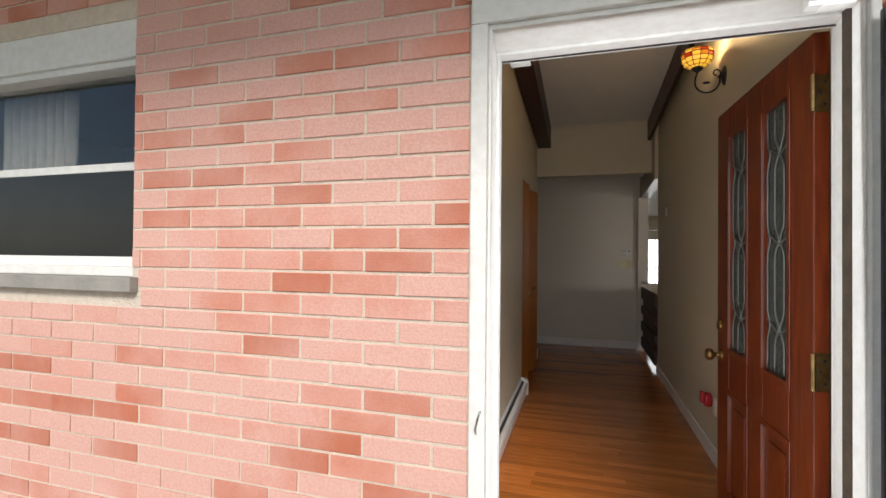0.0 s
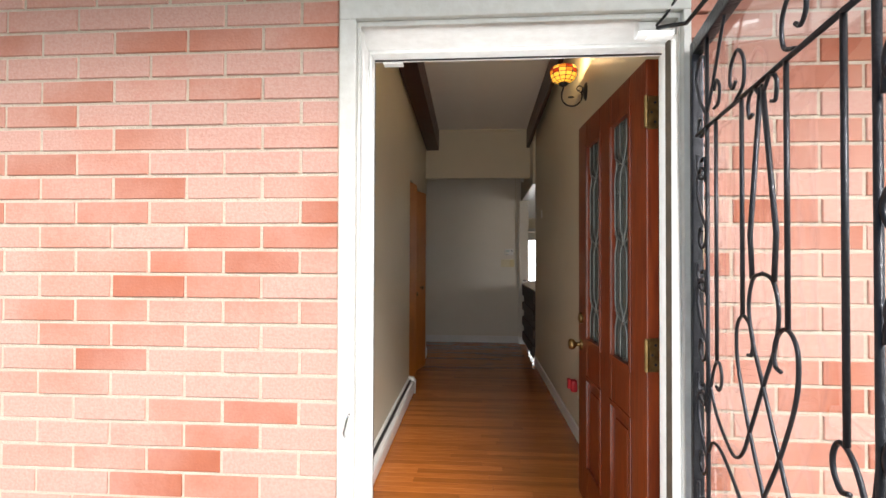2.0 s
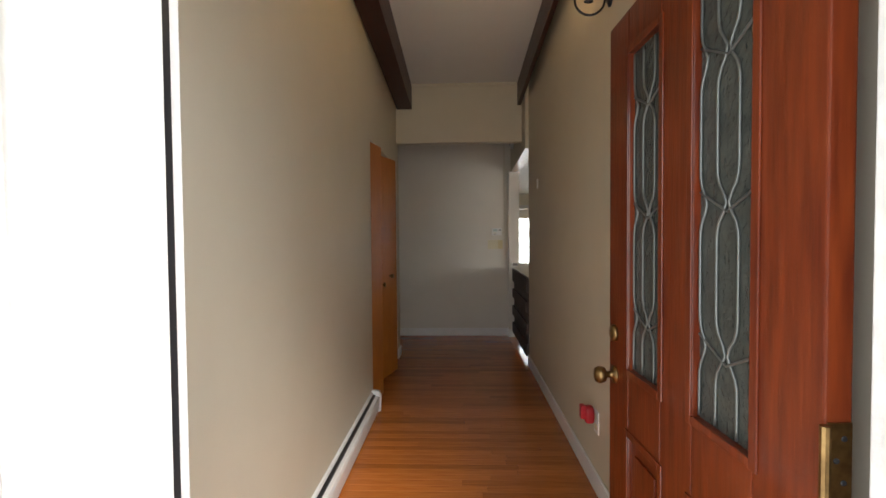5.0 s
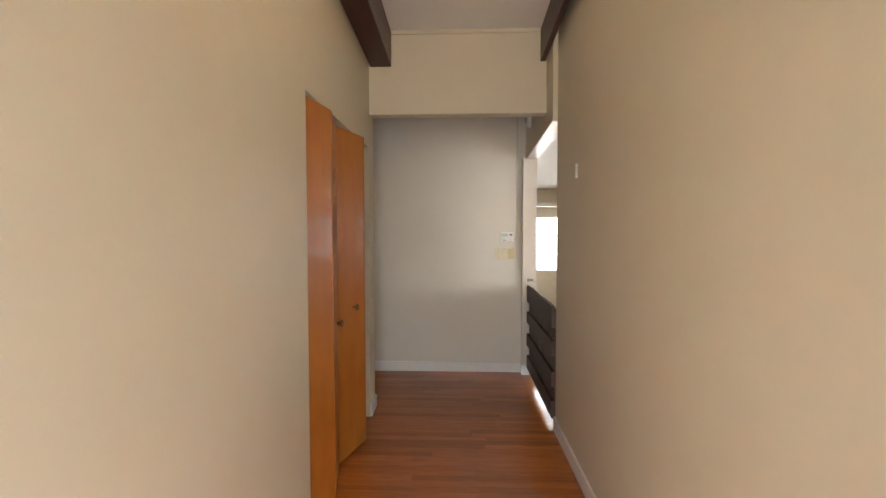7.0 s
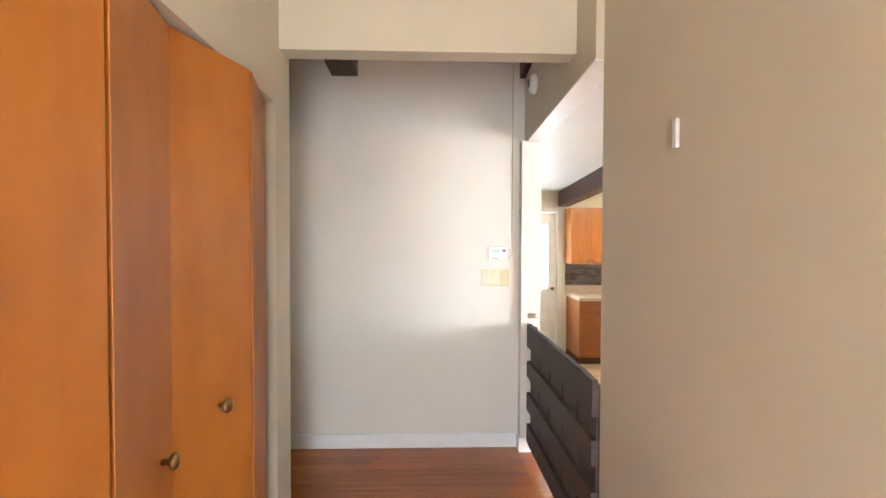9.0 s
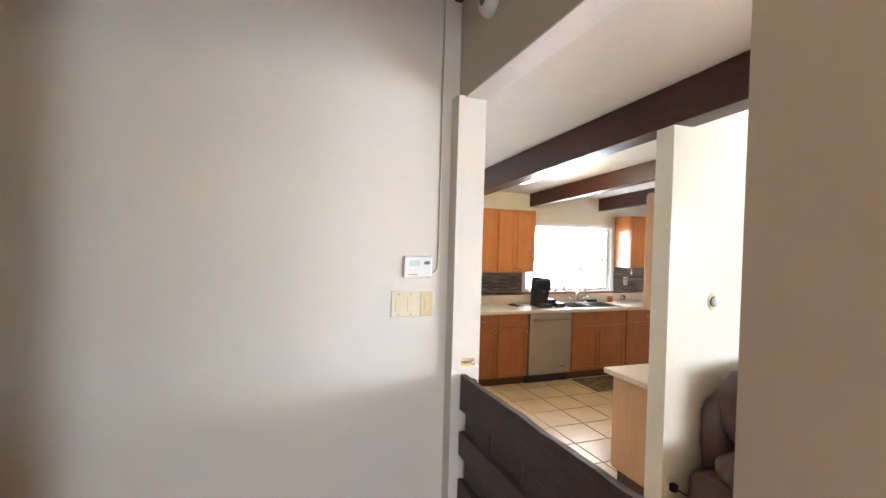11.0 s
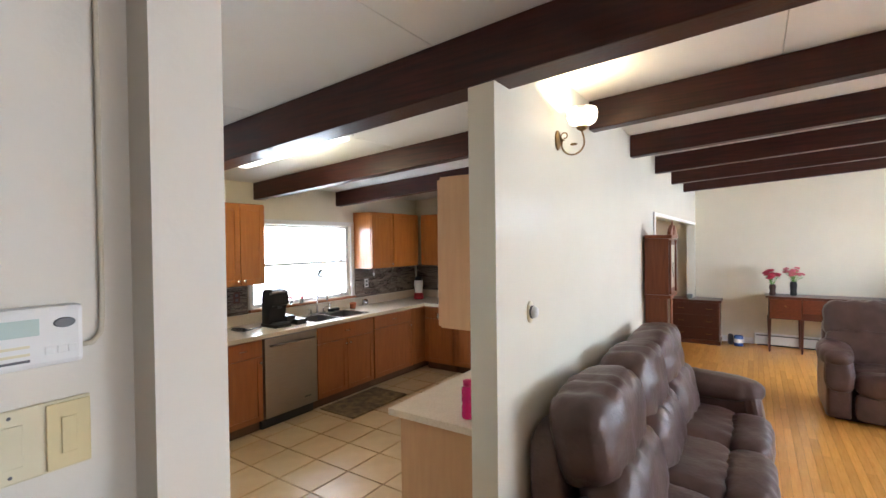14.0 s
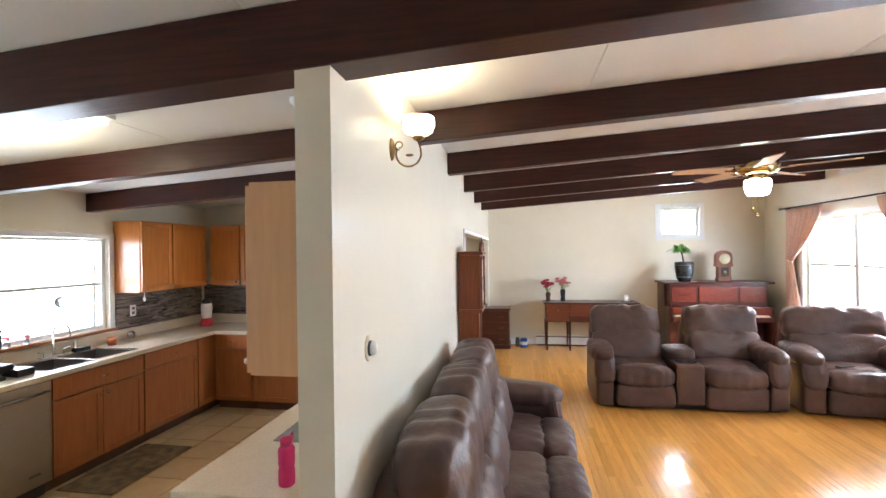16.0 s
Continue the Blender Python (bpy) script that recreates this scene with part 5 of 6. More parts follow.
boxpart("pane", (1.93, 2.50, NY + 0.048, NY + 0.052, 0.75, 1.66), M_glass, bd).visible_shadow = False
k = part("door_knob", lathe([(0.025, 0), (0.012, 0.01), (0.026, 0.04), (0.02, 0.055), (0, 0.058)], 16), M_brass, bd, "brass knob", smooth=True)
k.matrix_basis = pose(2.56, NY + 0.03, 0.75, 90, 0, 0)

# mosaic backsplash, one mesh of thin glass and stone strips
bm = bmesh.new()
rng = random.Random(4)


def strips(axis, p0, p1, u0, u1, z0, z1):
    z = z0
    while z < z1 - 0.008:
        h = rng.choice((0.014, 0.014, 0.022))
        h = min(h, z1 - z)
        u = u0 - rng.uniform(0, 0.1)
        while u < u1:
            w = rng.choice((0.07, 0.10, 0.15))
            a, b = max(u, u0), min(u + w, u1)
            if b - a > 0.01:
                d = rng.uniform(0, 0.003)
                if axis == "y":
                    add_box(bm, a, b - 0.002, p0 - d, p1, z, z + h - 0.002)
                else:
                    add_box(bm, p0 - d, p1, a, b - 0.002, z, z + h - 0.002)
            u += w
        z += h


ZB = CT + 0.147
strips("y", NY - 0.008, NY - 0.001, 2.74, 3.79, ZB, 1.118)
strips("y", NY - 0.008, NY - 0.001, 5.315, 6.59, ZB, 1.183)
strips("x", 6.612, 6.619, 7.4, NY - 0.03, ZB, 1.183)
me = finish(bm, "backsplash", M_mosaic)
tagged(new("backsplash", me), "brown and grey mosaic strip backsplash above the worktop", "backsplash", "", "stuff")
for x, z in ((2.85, 0.93), (3.32, 0.93), (3.66, 0.98), (5.52, 0.98)):
    wo = thing("wall_outlet", "dark red wall outlet in the backsplash" if x < 5 else "white wall outlet in the backsplash", "outlet", (x, NY - 0.012, z))
    part("plate", box_bm(-0.036, 0.036, -0.006, 0, -0.058, 0.058), M_redbrown if x < 5 else M_whiteplastic, wo, "", 0.002)
    for dz in (-0.024, 0.024):
        part("socket", box_bm(-0.016, 0.016, -0.008, -0.006, dz - 0.014, dz + 0.014), M_darkgrey, wo, "", 0.002)
pl = thing("pull_cord", "small white lamp pull under the wall cabinet", "pull cord", (5.36, NY - 0.30, 1.184))
part("cord", tube([(0, 0, 0), (0, 0, -0.05)], 0.004, 6), M_whiteplastic, pl)
part("bob", lathe([(0.004, 0), (0.014, 0.02), (0.010, 0.04), (0, 0.042)], 12, None, (0, 0, -0.092)), M_whiteplastic, pl, smooth=True)

rg = thing("kitchen_rug", "brown woven kitchen rug on the tile floor", "rug", (4.62, 8.19, K0 + 0.004))
part("weave", box_bm(-0.42, 0.42, -0.24, 0.24, 0, 0.010), M_rug, rg, "", 0.004)

# ceiling fittings of the kitchen
fl = thing("ceiling_light", "long white fluorescent kitchen ceiling light", "ceiling light", (3.25, 7.63, main_ceiling(7.63)))
fl.matrix_world = pose(3.25, 7.63, main_ceiling(7.63), -3.55, 0, 0)
part("frame", box_bm(-0.075, 0.075, -0.62, 0.62, -0.025, 0.0), M_whiteplastic, fl, "", 0.004)
part("diffuser", box_bm(-0.055, 0.055, -0.60, 0.60, -0.055, -0.026), M_tube, fl, "glowing white diffuser", 0.02)
sd2 = thing("smoke_detector", "white round smoke detector on the kitchen ceiling", "smoke detector", (3.45, 6.05, main_ceiling(6.05)))
sd2.matrix_world = pose(3.45, 6.05, main_ceiling(6.05), -3.55, 0, 0)
part("housing", lathe([(0.065, 0), (0.065, -0.015), (0.05, -0.035), (0.0, -0.04)], 24), M_whiteplastic, sd2, smooth=True)
part("grille", lathe([(0.03, -0.038), (0.02, -0.046), (0.0, -0.046)], 16), M_darkgrey, sd2)

# ---- living room ----
tiffany("wall_sconce", "lit cream glass sconce on a curled brass arm", (3.335, PY, 2.03), 0, [M_creamglass, M_creamglass, M_pinkglass, M_creamglass], False).scale = (0.86, 0.86, 0.86)
dl = thing("dimmer_dial", "round white dimmer dial on the partition wall", "dimmer", (2.965, PY, 1.19))
part("plate", lathe([(0.040, 0), (0.040, 0.004), (0.034, 0.008), (0, 0.008)], 28), M_ivory, dl, smooth=True).matrix_basis = pose(0, 0, 0, 90, 0, 0) @ Matrix.Diagonal((0.9, 1.25, 1, 1))
part("knob", lathe([(0.027, 0.008), (0.026, 0.024), (0.022, 0.034), (0.0, 0.036)], 24), M_whiteplastic, dl, "white round knob", smooth=True).matrix_basis = pose(0, 0, 0, 90, 0, 0)
part("rim", lathe([(0.029, 0.009), (0.029, 0.016), (0.026, 0.018), (0.0, 0.018)], 24), M_darkgrey, dl, "grey ring", smooth=True).matrix_basis = pose(0, 0, 0, 90, 0, 0)
so = thing("wall_outlet", "white wall outlet behind the sofa end", "outlet", (2.70, PY, 0.20))
part("plate", box_bm(-0.036, 0.036, -0.006, 0, -0.058, 0.058), M_whiteplastic, so, "", 0.002)
ec = thing("extension_cord", "black plug and cord beside the sofa", "cord", (2.70, PY - 0.008, 0.19))
part("plug", box_bm(-0.016, 0.016, -0.035, 0, -0.02, 0.02), M_black, ec, "", 0.004)
part("wire", tube([(0, -0.035, 0), (0.03, -0.05, -0.02), (0.08, -0.045, -0.05), (0.16, -0.04, -0.07)], 0.004, 6), M_black, ec, smooth=True)

# grandfather clock beside the partition's end
gc = thing("grandfather_clock", "tall cherry wood grandfather clock beside the partition", "clock", (5.68, PY - 0.018, K0))
part("base", box_bm(-0.24, 0.24, -0.30, 0.0, 0, 0.42), M_clockwood, gc, "", 0.008)
part("base_moulding", box_bm(-0.25, 0.25, -0.31, 0.0, 0.421, 0.455), M_clockwood, gc, "", 0.008)
bm = bmesh.new()
for q in ((-0.20, -0.15, -0.26, 0.0), (0.15, 0.20, -0.26, 0.0), (-0.15, 0.15, -0.02, 0.0), (-0.15, -0.12, -0.26, -0.235), (0.12, 0.15, -0.26, -0.235)):
    add_box(bm, q[0], q[1], q[2], q[3], 0.456, 1.24)
part("trunk", bm, M_clockwood, gc, "", 0.003)
part("trunk_glass", box_bm(-0.12, 0.12, -0.252, -0.248, 0.456, 1.24), M_glass, gc, "clear glass front")
pd = part("pendulum", tube([(0, -0.12, 1.22), (0, -0.12, 0.72)], 0.005, 8), M_brass, gc, "brass pendulum")
part("bob", lathe([(0.06, -0.006), (0.065, 0.0), (0.06, 0.006), (0, 0.008)], 24), M_brass, pd, smooth=True).matrix_basis = pose(0, -0.12, 0.68, 90, 0, 0)
for x in (-0.07, 0.0, 0.07):
    part("weight", lathe([(0.02, 0), (0.022, 0.01), (0.022, 0.15), (0.0, 0.16)], 14, None, (x, -0.16, 0.82)), M_brass, gc, "brass weight", smooth=True)
part("waist_moulding", box_bm(-0.25, 0.25, -0.31, 0.0, 1.241, 1.275), M_clockwood, gc, "", 0.008)
part("hood", box_bm(-0.23, 0.23, -0.285, 0.0, 1.276, 1.80), M_clockwood, gc, "", 0.004)
fc2 = part("dial", box_bm(-0.16, 0.16, -0.291, -0.2855, 1.33, 1.74), M_dial, gc, "pale clock dial", 0.001)
for a, l in ((40, 0.07), (150, 0.10)):
    part("clock_hand", tube([(0, -0.294, 1.52), (l * math.sin(radians(a)), -0.294, 1.52 + l * math.cos(radians(a)))], 0.004, 6), M_black, fc2)
for x in (-0.21, 0.21):
    part("hood_column", lathe([(0.016, 0), (0.012, 0.03), (0.014, 0.25), (0.012, 0.46), (0.018, 0.50), (0, 0.50)], 14, None, (x, -0.30, 1.285)), M_clockwood, gc, smooth=True)
part("cornice", box_bm(-0.26, 0.26, -0.325, 0.0, 1.801, 1.835), M_clockwood, gc, "", 0.01)
for m in (-1, 1):
    part("pediment", prism([(m * x, z) for x, z in ((0.24, 1.836), (0.05, 1.836), (0.05, 1.87), (0.09, 1.93), (0.16, 1.90), (0.24, 1.86))], "y", -0.31, -0.27), M_clockwood, gc, "swan neck pediment", 0.004)
part("finial", lathe([(0.022, 0), (0.03, 0.02), (0.012, 0.05), (0.02, 0.07), (0.008, 0.12), (0, 0.15)], 14, None, (0, -0.29, 1.836)), M_clockwood, gc, smooth=True)
gc.scale = (0.80, 0.70, 0.955)

# chest of drawers
cd = thing("chest_of_drawers", "dark mahogany three drawer chest against the wall", "chest of drawers", (9.57, 5.53, K0), -90)
part("case", box_bm(-0.31, 0.31, 0.012, 0.43, 0.07, 0.69), M_antique, cd, "", 0.004)
part("top", box_bm(-0.335, 0.335, -0.015, 0.44, 0.691, 0.72), M_antique, cd, "", 0.006)
part("plinth", box_bm(-0.325, 0.325, -0.005, 0.43, 0.0, 0.069), M_antique, cd, "", 0.006)
for z0, z1 in ((0.085, 0.27), (0.285, 0.47), (0.485, 0.675)):
    d = part("drawer", box_bm(-0.295, 0.295, 0.0, 0.0115, z0, z1), M_antique, cd, "", 0.003)
    for x in (-0.18, 0.18):
        part("pull", tube([(x - 0.035, 0.0, (z0 + z1) / 2 + 0.008), (x - 0.03, -0.014, (z0 + z1) / 2 - 0.006), (x + 0.03, -0.014, (z0 + z1) / 2 - 0.006), (x + 0.035, 0.0, (z0 + z1) / 2 + 0.008)], 0.004, 6), M_brass, d, "brass drop pull", smooth=True)
cd.scale = (1.12, 1.0, 1.0)
gj = thing("glass_bowl", "small clear glass bowl on the chest", "bowl", (9.72, 5.62, K0 + 0.7205))
part("bowl", lathe([(0.03, 0), (0.045, 0.03), (0.05, 0.07), (0.046, 0.07), (0.04, 0.03), (0, 0.012)], 20), M_glassgrey, gj, smooth=True)
bb = thing("blue_canister", "blue and white canister on the floor", "canister", (9.75, 4.93, K0))
part("body", lathe([(0.06, 0), (0.065, 0.01), (0.065, 0.15), (0.05, 0.165), (0, 0.165)], 20), M_blue, bb, smooth=True)
part("label_band", lathe([(0.0665, 0.05), (0.0665, 0.11)], 20), M_whiteplastic, bb, "white label band")
bk = thing("dark_bag", "small dark bag on the floor by the wall", "bag", (9.80, 5.04, K0))
part("bag", pillow(0.10, 0.08, 0.17, (0, 0, 0.085), 4, 5, 0.006, 2), M_darkgrey, bk, smooth=True)

# sideboard on tall legs
sb = thing("sideboard", "dark mahogany sideboard on slim tapered legs", "sideboard", (9.50, 3.78, K0), -90)
part("top", box_bm(-0.80, 0.80, -0.02, 0.46, 0.815, 0.84), M_antique, sb, "", 0.005)
part("case", box_bm(-0.76, 0.76, 0.012, 0.44, 0.50, 0.814), M_antique, sb, "", 0.004)
for x0, x1, z0 in ((-0.745, -0.37, 0.51), (-0.355, 0.355, 0.60), (0.37, 0.745, 0.51)):
    d = part("door", box_bm(x0, x1, 0.0, 0.0115, z0, 0.80), M_antiquered, sb, "figured mahogany front", 0.003)
    part("knob", lathe([(0.006, 0), (0.012, 0.012), (0, 0.016)], 12), M_brass, d, "", smooth=True).matrix_basis = pose((x0 + x1) / 2, 0, 0.70, 90, 0, 0)
for x in (-0.75, -0.36, 0.36, 0.75):
    for y in (0.03, 0.42):
        bm = bmesh.new()
        a = add_box(bm, x - 0.022, x + 0.022, y - 0.022, y + 0.022, 0.0, 0.50)
        for v in bm.verts:
            if v.co.z < 0.1:
                v.co.x, v.co.y = x + (v.co.x - x) * 0.55, y + (v.co.y - y) * 0.55
        part("leg", bm, M_antique, sb, "", 0.002)


def bouquet(at, vasemat, petal, seed, tall):
    ob = thing("flower_vase", "red silk flowers in a dark vase on the sideboard" if petal is M_redpetal else "pink silk flowers in a dark slim vase on the sideboard", "flowers", at)
    part("vase", lathe([(0.03, 0), (0.035, 0.02), (0.028, 0.06), (0.035, 0.12 * tall), (0.03, 0.16 * tall), (0.024, 0.16 * tall), (0, 0.15 * tall)], 18), vasemat, ob, smooth=True)
    r = random.Random(seed)
    bm, gm = bmesh.new(), bmesh.new()
    for k in range(20):
        a, rr = r.uniform(0, 6.28), r.uniform(0, 0.085)
        x, y, z = rr * math.cos(a), rr * math.sin(a), 0.16 * tall + 0.13 + r.uniform(-0.05, 0.05)
        for q in range(4):
            b = q * 1.57 + a
            bmesh.ops.create_icosphere(bm, subdivisions=1, radius=0.019, matrix=pose(x + 0.016 * math.cos(b), y + 0.016 * math.sin(b), z + 0.004 * q, r.uniform(-50, 50), r.uniform(-50, 50), 0) @ Matrix.Diagonal((1, 1, 0.45, 1)))
        tube([(0, 0, 0.14 * tall), (x * 0.5, y * 0.5, z - 0.08), (x, y, z - 0.01)], 0.002, 5, gm)
        if k % 2:
            bmesh.ops.create_icosphere(gm, subdivisions=1, radius=0.026, matrix=pose(x * 0.9, y * 0.9, z - 0.05, r.uniform(-40, 40), r.uniform(-40, 40), 57 * a) @ Matrix.Diagonal((1, 0.45, 0.1, 1)))
    ob.scale = (1.3, 1.3, 1.15)
    part("petals", bm, petal, ob, "silk petals", smooth=True)
    part("stems", gm, M_leaf, ob, "green stems and leaves", smooth=True)


bouquet((9.66, 4.49, K0 + 0.8405), M_antique, M_redpetal, 1, 0.9)
bouquet((9.72, 4.23, K0 + 0.8405), M_black, M_pinkpetal, 2, 1.15)
cn = thing("candle_glass", "white candle in a dark holder on the sideboard", "candle", (9.66, 3.18, K0 + 0.8405))
part("holder", box_bm(-0.05, 0.05, -0.09, 0.09, 0, 0.012), M_black, cn, "", 0.003)
part("candle", lathe([(0.04, 0.012), (0.04, 0.11), (0.0, 0.112)], 18, None, (0, -0.02, 0)), M_whiteplastic, cn, smooth=True)
hr = thing("baseboard_heater", "white baseboard heater under the sideboard", "heater", (0, 0, 0))
part("cover", box_bm(EX - 0.07, EX - 0.002, 2.9, 4.72, K0 + 0.02, K0 + 0.19), M_white, hr, "", 0.01)
part("slot", box_bm(EX - 0.073, EX - 0.0705, 2.92, 4.70, K0 + 0.155, K0 + 0.17), M_black, hr, "black air slot")
# same black filler for the shade beneath this heater
part("shade_strip", box_bm(EX - 0.06, EX - 0.004, 2.95, 4.68, K0, K0 + 0.02), M_black, hr, "black block standing in for shade under the heater")

# upright piano
pn = thing("upright_piano", "red mahogany upright piano with closed lid and carved panels", "piano", (9.36, 1.80, K0), -90)
part("case", box_bm(-0.78, 0.78, 0.20, 0.60, 0.0, 1.16), M_piano, pn, "", 0.005)
part("lid", box_bm(-0.82, 0.82, -0.01, 0.62, 1.161, 1.195), M_piano, pn, "", 0.008)
part("upper_panel", box_bm(-0.74, 0.74, 0.06, 0.199, 0.80, 1.16), M_piano, pn, "", 0.006)
for x0, x1 in ((-0.70, -0.33), (-0.29, 0.29), (0.33, 0.70)):
    p = part("carved_panel", box_bm(x0, x1, 0.045, 0.0595, 0.87, 1.11), M_pianored, pn, "figured red panel", 0.008)
    xm = (x0 + x1) / 2
    part("carving", tube([(xm - 0.10 + 0.2 * i / 16, 0.043, 1.0 - 0.03 * math.sin(math.pi * i / 16)) for i in range(17)], 0.006, 6), M_piano, p, "carved garland", smooth=True)
for x in (-0.78, 0.735):
    part("side_pillar", box_bm(x, x + 0.045, -0.05, 0.199, 0.0, 0.79), M_piano, pn, "", 0.006)
part("key_bed", box_bm(-0.735, 0.735, -0.10, 0.199, 0.56, 0.64), M_piano, pn, "", 0.008)
fb = part("fallboard", box_bm(-0.735, 0.735, -0.055, 0.058, 0.668, 0.795), M_pianored, pn, "closed red mahogany fallboard", 0.012)
ky = part("white_keys", box_bm(-0.70, 0.70, -0.09, 0.05, 0.645, 0.665), M_ivory, pn, "ivory keys", 0.003)
part("lower_panel", box_bm(-0.72, 0.72, 0.16, 0.199, 0.08, 0.54), M_piano, pn, "", 0.006)
for x in (-0.12, 0.0, 0.12):
    part("pedal", box_bm(x - 0.015, x + 0.015, 0.06, 0.16, 0.04, 0.055), M_brass, pn, "brass pedal", 0.004)
mc = thing("mantel_clock", "orange wooden arched mantel clock on the piano", "clock", (9.56, 1.63, K0 + 1.1955), -90)
bm = prism([(-0.11, 0.0), (0.11, 0.0), (0.11, 0.05), (0.09, 0.06), (0.09, 0.24), (0.13, 0.25), (0.13, 0.27), (0.12, 0.28), (0.12, 0.42)] + [(0.12 * math.cos(radians(a)), 0.42 + 0.09 * math.sin(radians(a))) for a in range(15, 180, 15)] + [(-0.12, 0.42), (-0.12, 0.28), (-0.13, 0.27), (-0.13, 0.25), (-0.09, 0.24), (-0.09, 0.06), (-0.11, 0.05)], "y", 0.0, 0.12)
part("case", bm, M_clockwood, mc, "", 0.003)
part("dial", lathe([(0.085, 0), (0.083, 0.005), (0, 0.006)], 28), M_dial, mc, "pale dial", smooth=True).matrix_basis = pose(0, 0, 0.375, 90, 0, 0)
part("bezel", tube([(0.088 * math.cos(radians(a)), -0.004, 0.375 + 0.088 * math.sin(radians(a))) for a in range(0, 361, 15)], 0.006, 6), M_brass, mc, smooth=True)
part("pendulum_window", box_bm(-0.06, 0.06, -0.004, -0.0005, 0.08, 0.23), M_darkglass, mc, "dark glass window", 0.001)
part("pendulum_bob", lathe([(0.03, 0), (0.02, 0.006), (0, 0.007)], 18), M_brass, mc, smooth=True).matrix_basis = pose(0, -0.004, 0.15, 90, 0, 0)
pp = thing("potted_plant", "green leafy plant in a dark patterned pot on the piano", "plant", (9.58, 2.25, K0 + 1.1955))
part("pot", lathe([(0.075, 0), (0.10, 0.04), (0.125, 0.16), (0.13, 0.27), (0.12, 0.30), (0.105, 0.30), (0.10, 0.26), (0, 0.25)], 24), M_pot, pp, "dark glazed pot", smooth=True)
for z in (0.06, 0.24):
    part("pot_band", lathe([(0.112 + 0.08 * (z - 0.06), z), (0.116 + 0.08 * (z - 0.06), z + 0.012), (0.113 + 0.08 * (z - 0.06), z + 0.02)], 24), M_glassgrey, pp, "pale band", smooth=True)
r = random.Random(9)
sm2 = bmesh.new()
tube([(0, 0, 0.25), (0.01, 0.02, 0.40), (0, 0.06, 0.50)], 0.010, 7, sm2)
part("stem", sm2, M_trunk, pp, "thin brown stem", smooth=True)
bm = bmesh.new()
for k in range(90):
    a, e = r.uniform(0, 6.28), r.uniform(-0.25, 1.2)
    ln = r.uniform(0.10, 0.20)
    d = Vector((math.cos(a) * math.cos(e), math.sin(a) * math.cos(e), math.sin(e) * 0.6))
    o0 = Vector((0, 0.06, 0.47)) + d * r.uniform(0, 0.06)
    side = d.cross(Vector((0, 0, 1))).normalized() * ln * 0.13
    tip = o0 + d * ln + Vector((0, 0, -0.04))
    mid = o0 + d * ln * 0.5 + Vector((0, 0, 0.02))
    v = [bm.verts.new(q) for q in (o0, mid + side, tip, mid - side)]
    bm.faces.new(v)
part("leaves", bm, M_leaf, pp, "bright green leaves")
pp.scale = (1.15, 1.15, 1.1)

# small window of the end wall
ew = tagged(new("window_3"), "small white window high in the end wall", "window", "", "structure")
for nm, b in (("casing", (EX - 0.02, EX - 0.001, 1.77, 1.849, 1.70, 2.345)), ("casing", (EX - 0.02, EX - 0.001, 2.491, 2.58, 1.70, 2.345)), ("casing", (EX - 0.02, EX - 0.001, 1.8495, 2.4905, 2.271, 2.345)), ("casing", (EX - 0.02, EX - 0.001, 1.8495, 2.4905, 1.70, 1.779)),
              ("frame", (EX + 0.05, EX + 0.09, 1.852, 1.89, 1.782, 2.268)), ("frame", (EX + 0.05, EX + 0.09, 2.45, 2.488, 1.782, 2.268)), ("frame", (EX + 0.05, EX + 0.09, 1.891, 2.449, 2.23, 2.268)), ("frame", (EX + 0.05, EX + 0.09, 1.891, 2.449, 1.782, 1.82))):
    boxpart(nm, b, M_white, ew, "", 0.004)
boxpart("pane", (EX + 0.068, EX + 0.072, 1.89, 2.45, 1.82, 2.23), M_glass, ew).visible_shadow = False

# front windows of the living room
for n, (x0, x1) in enumerate(((6.82, 8.92), (3.1, 5.2))):
    w = tagged(new("window_%d" % (4 + n)), "white twin double hung living room window", "window", "", "structure")
    xm = (x0 + x1) / 2
    for nm, b in (("casing", (x0 - 0.07, x0 - 0.001, SY + 0.001, SY + 0.02, 0.58, 2.03)), ("casing", (x1 + 0.001, x1 + 0.07, SY + 0.001, SY + 0.02, 0.58, 2.03)), ("casing", (x0, x1, SY + 0.001, SY + 0.02, 1.961, 2.03)), ("window_sill", (x0 - 0.09, x1 + 0.09, SY + 0.001, SY + 0.05, 0.60, 0.639)),
                  ("mullion", (xm - 0.035, xm + 0.035, SY - 0.14, SY - 0.02, 0.641, 1.959)), ("frame", (x0 + 0.001, x0 + 0.045, SY - 0.14, SY - 0.04, 0.641, 1.959)), ("frame", (x1 - 0.045, x1 - 0.001, SY - 0.14, SY - 0.04, 0.641, 1.959))):
        boxpart(nm, b, M_white, w, "", 0.004)
    for a, b in ((x0 + 0.046, xm - 0.036), (xm + 0.036, x1 - 0.046)):
        for z0, z1 in ((0.642, 0.69), (1.275, 1.31), (1.92, 1.958)):
            boxpart("sash_rail", (a, b, SY - 0.12, SY - 0.07, z0, z1), M_white, w, "", 0.003)
        boxpart("pane", (a, b, SY - 0.097, SY - 0.093, 0.69, 1.92), M_glass, w).visible_shadow = False


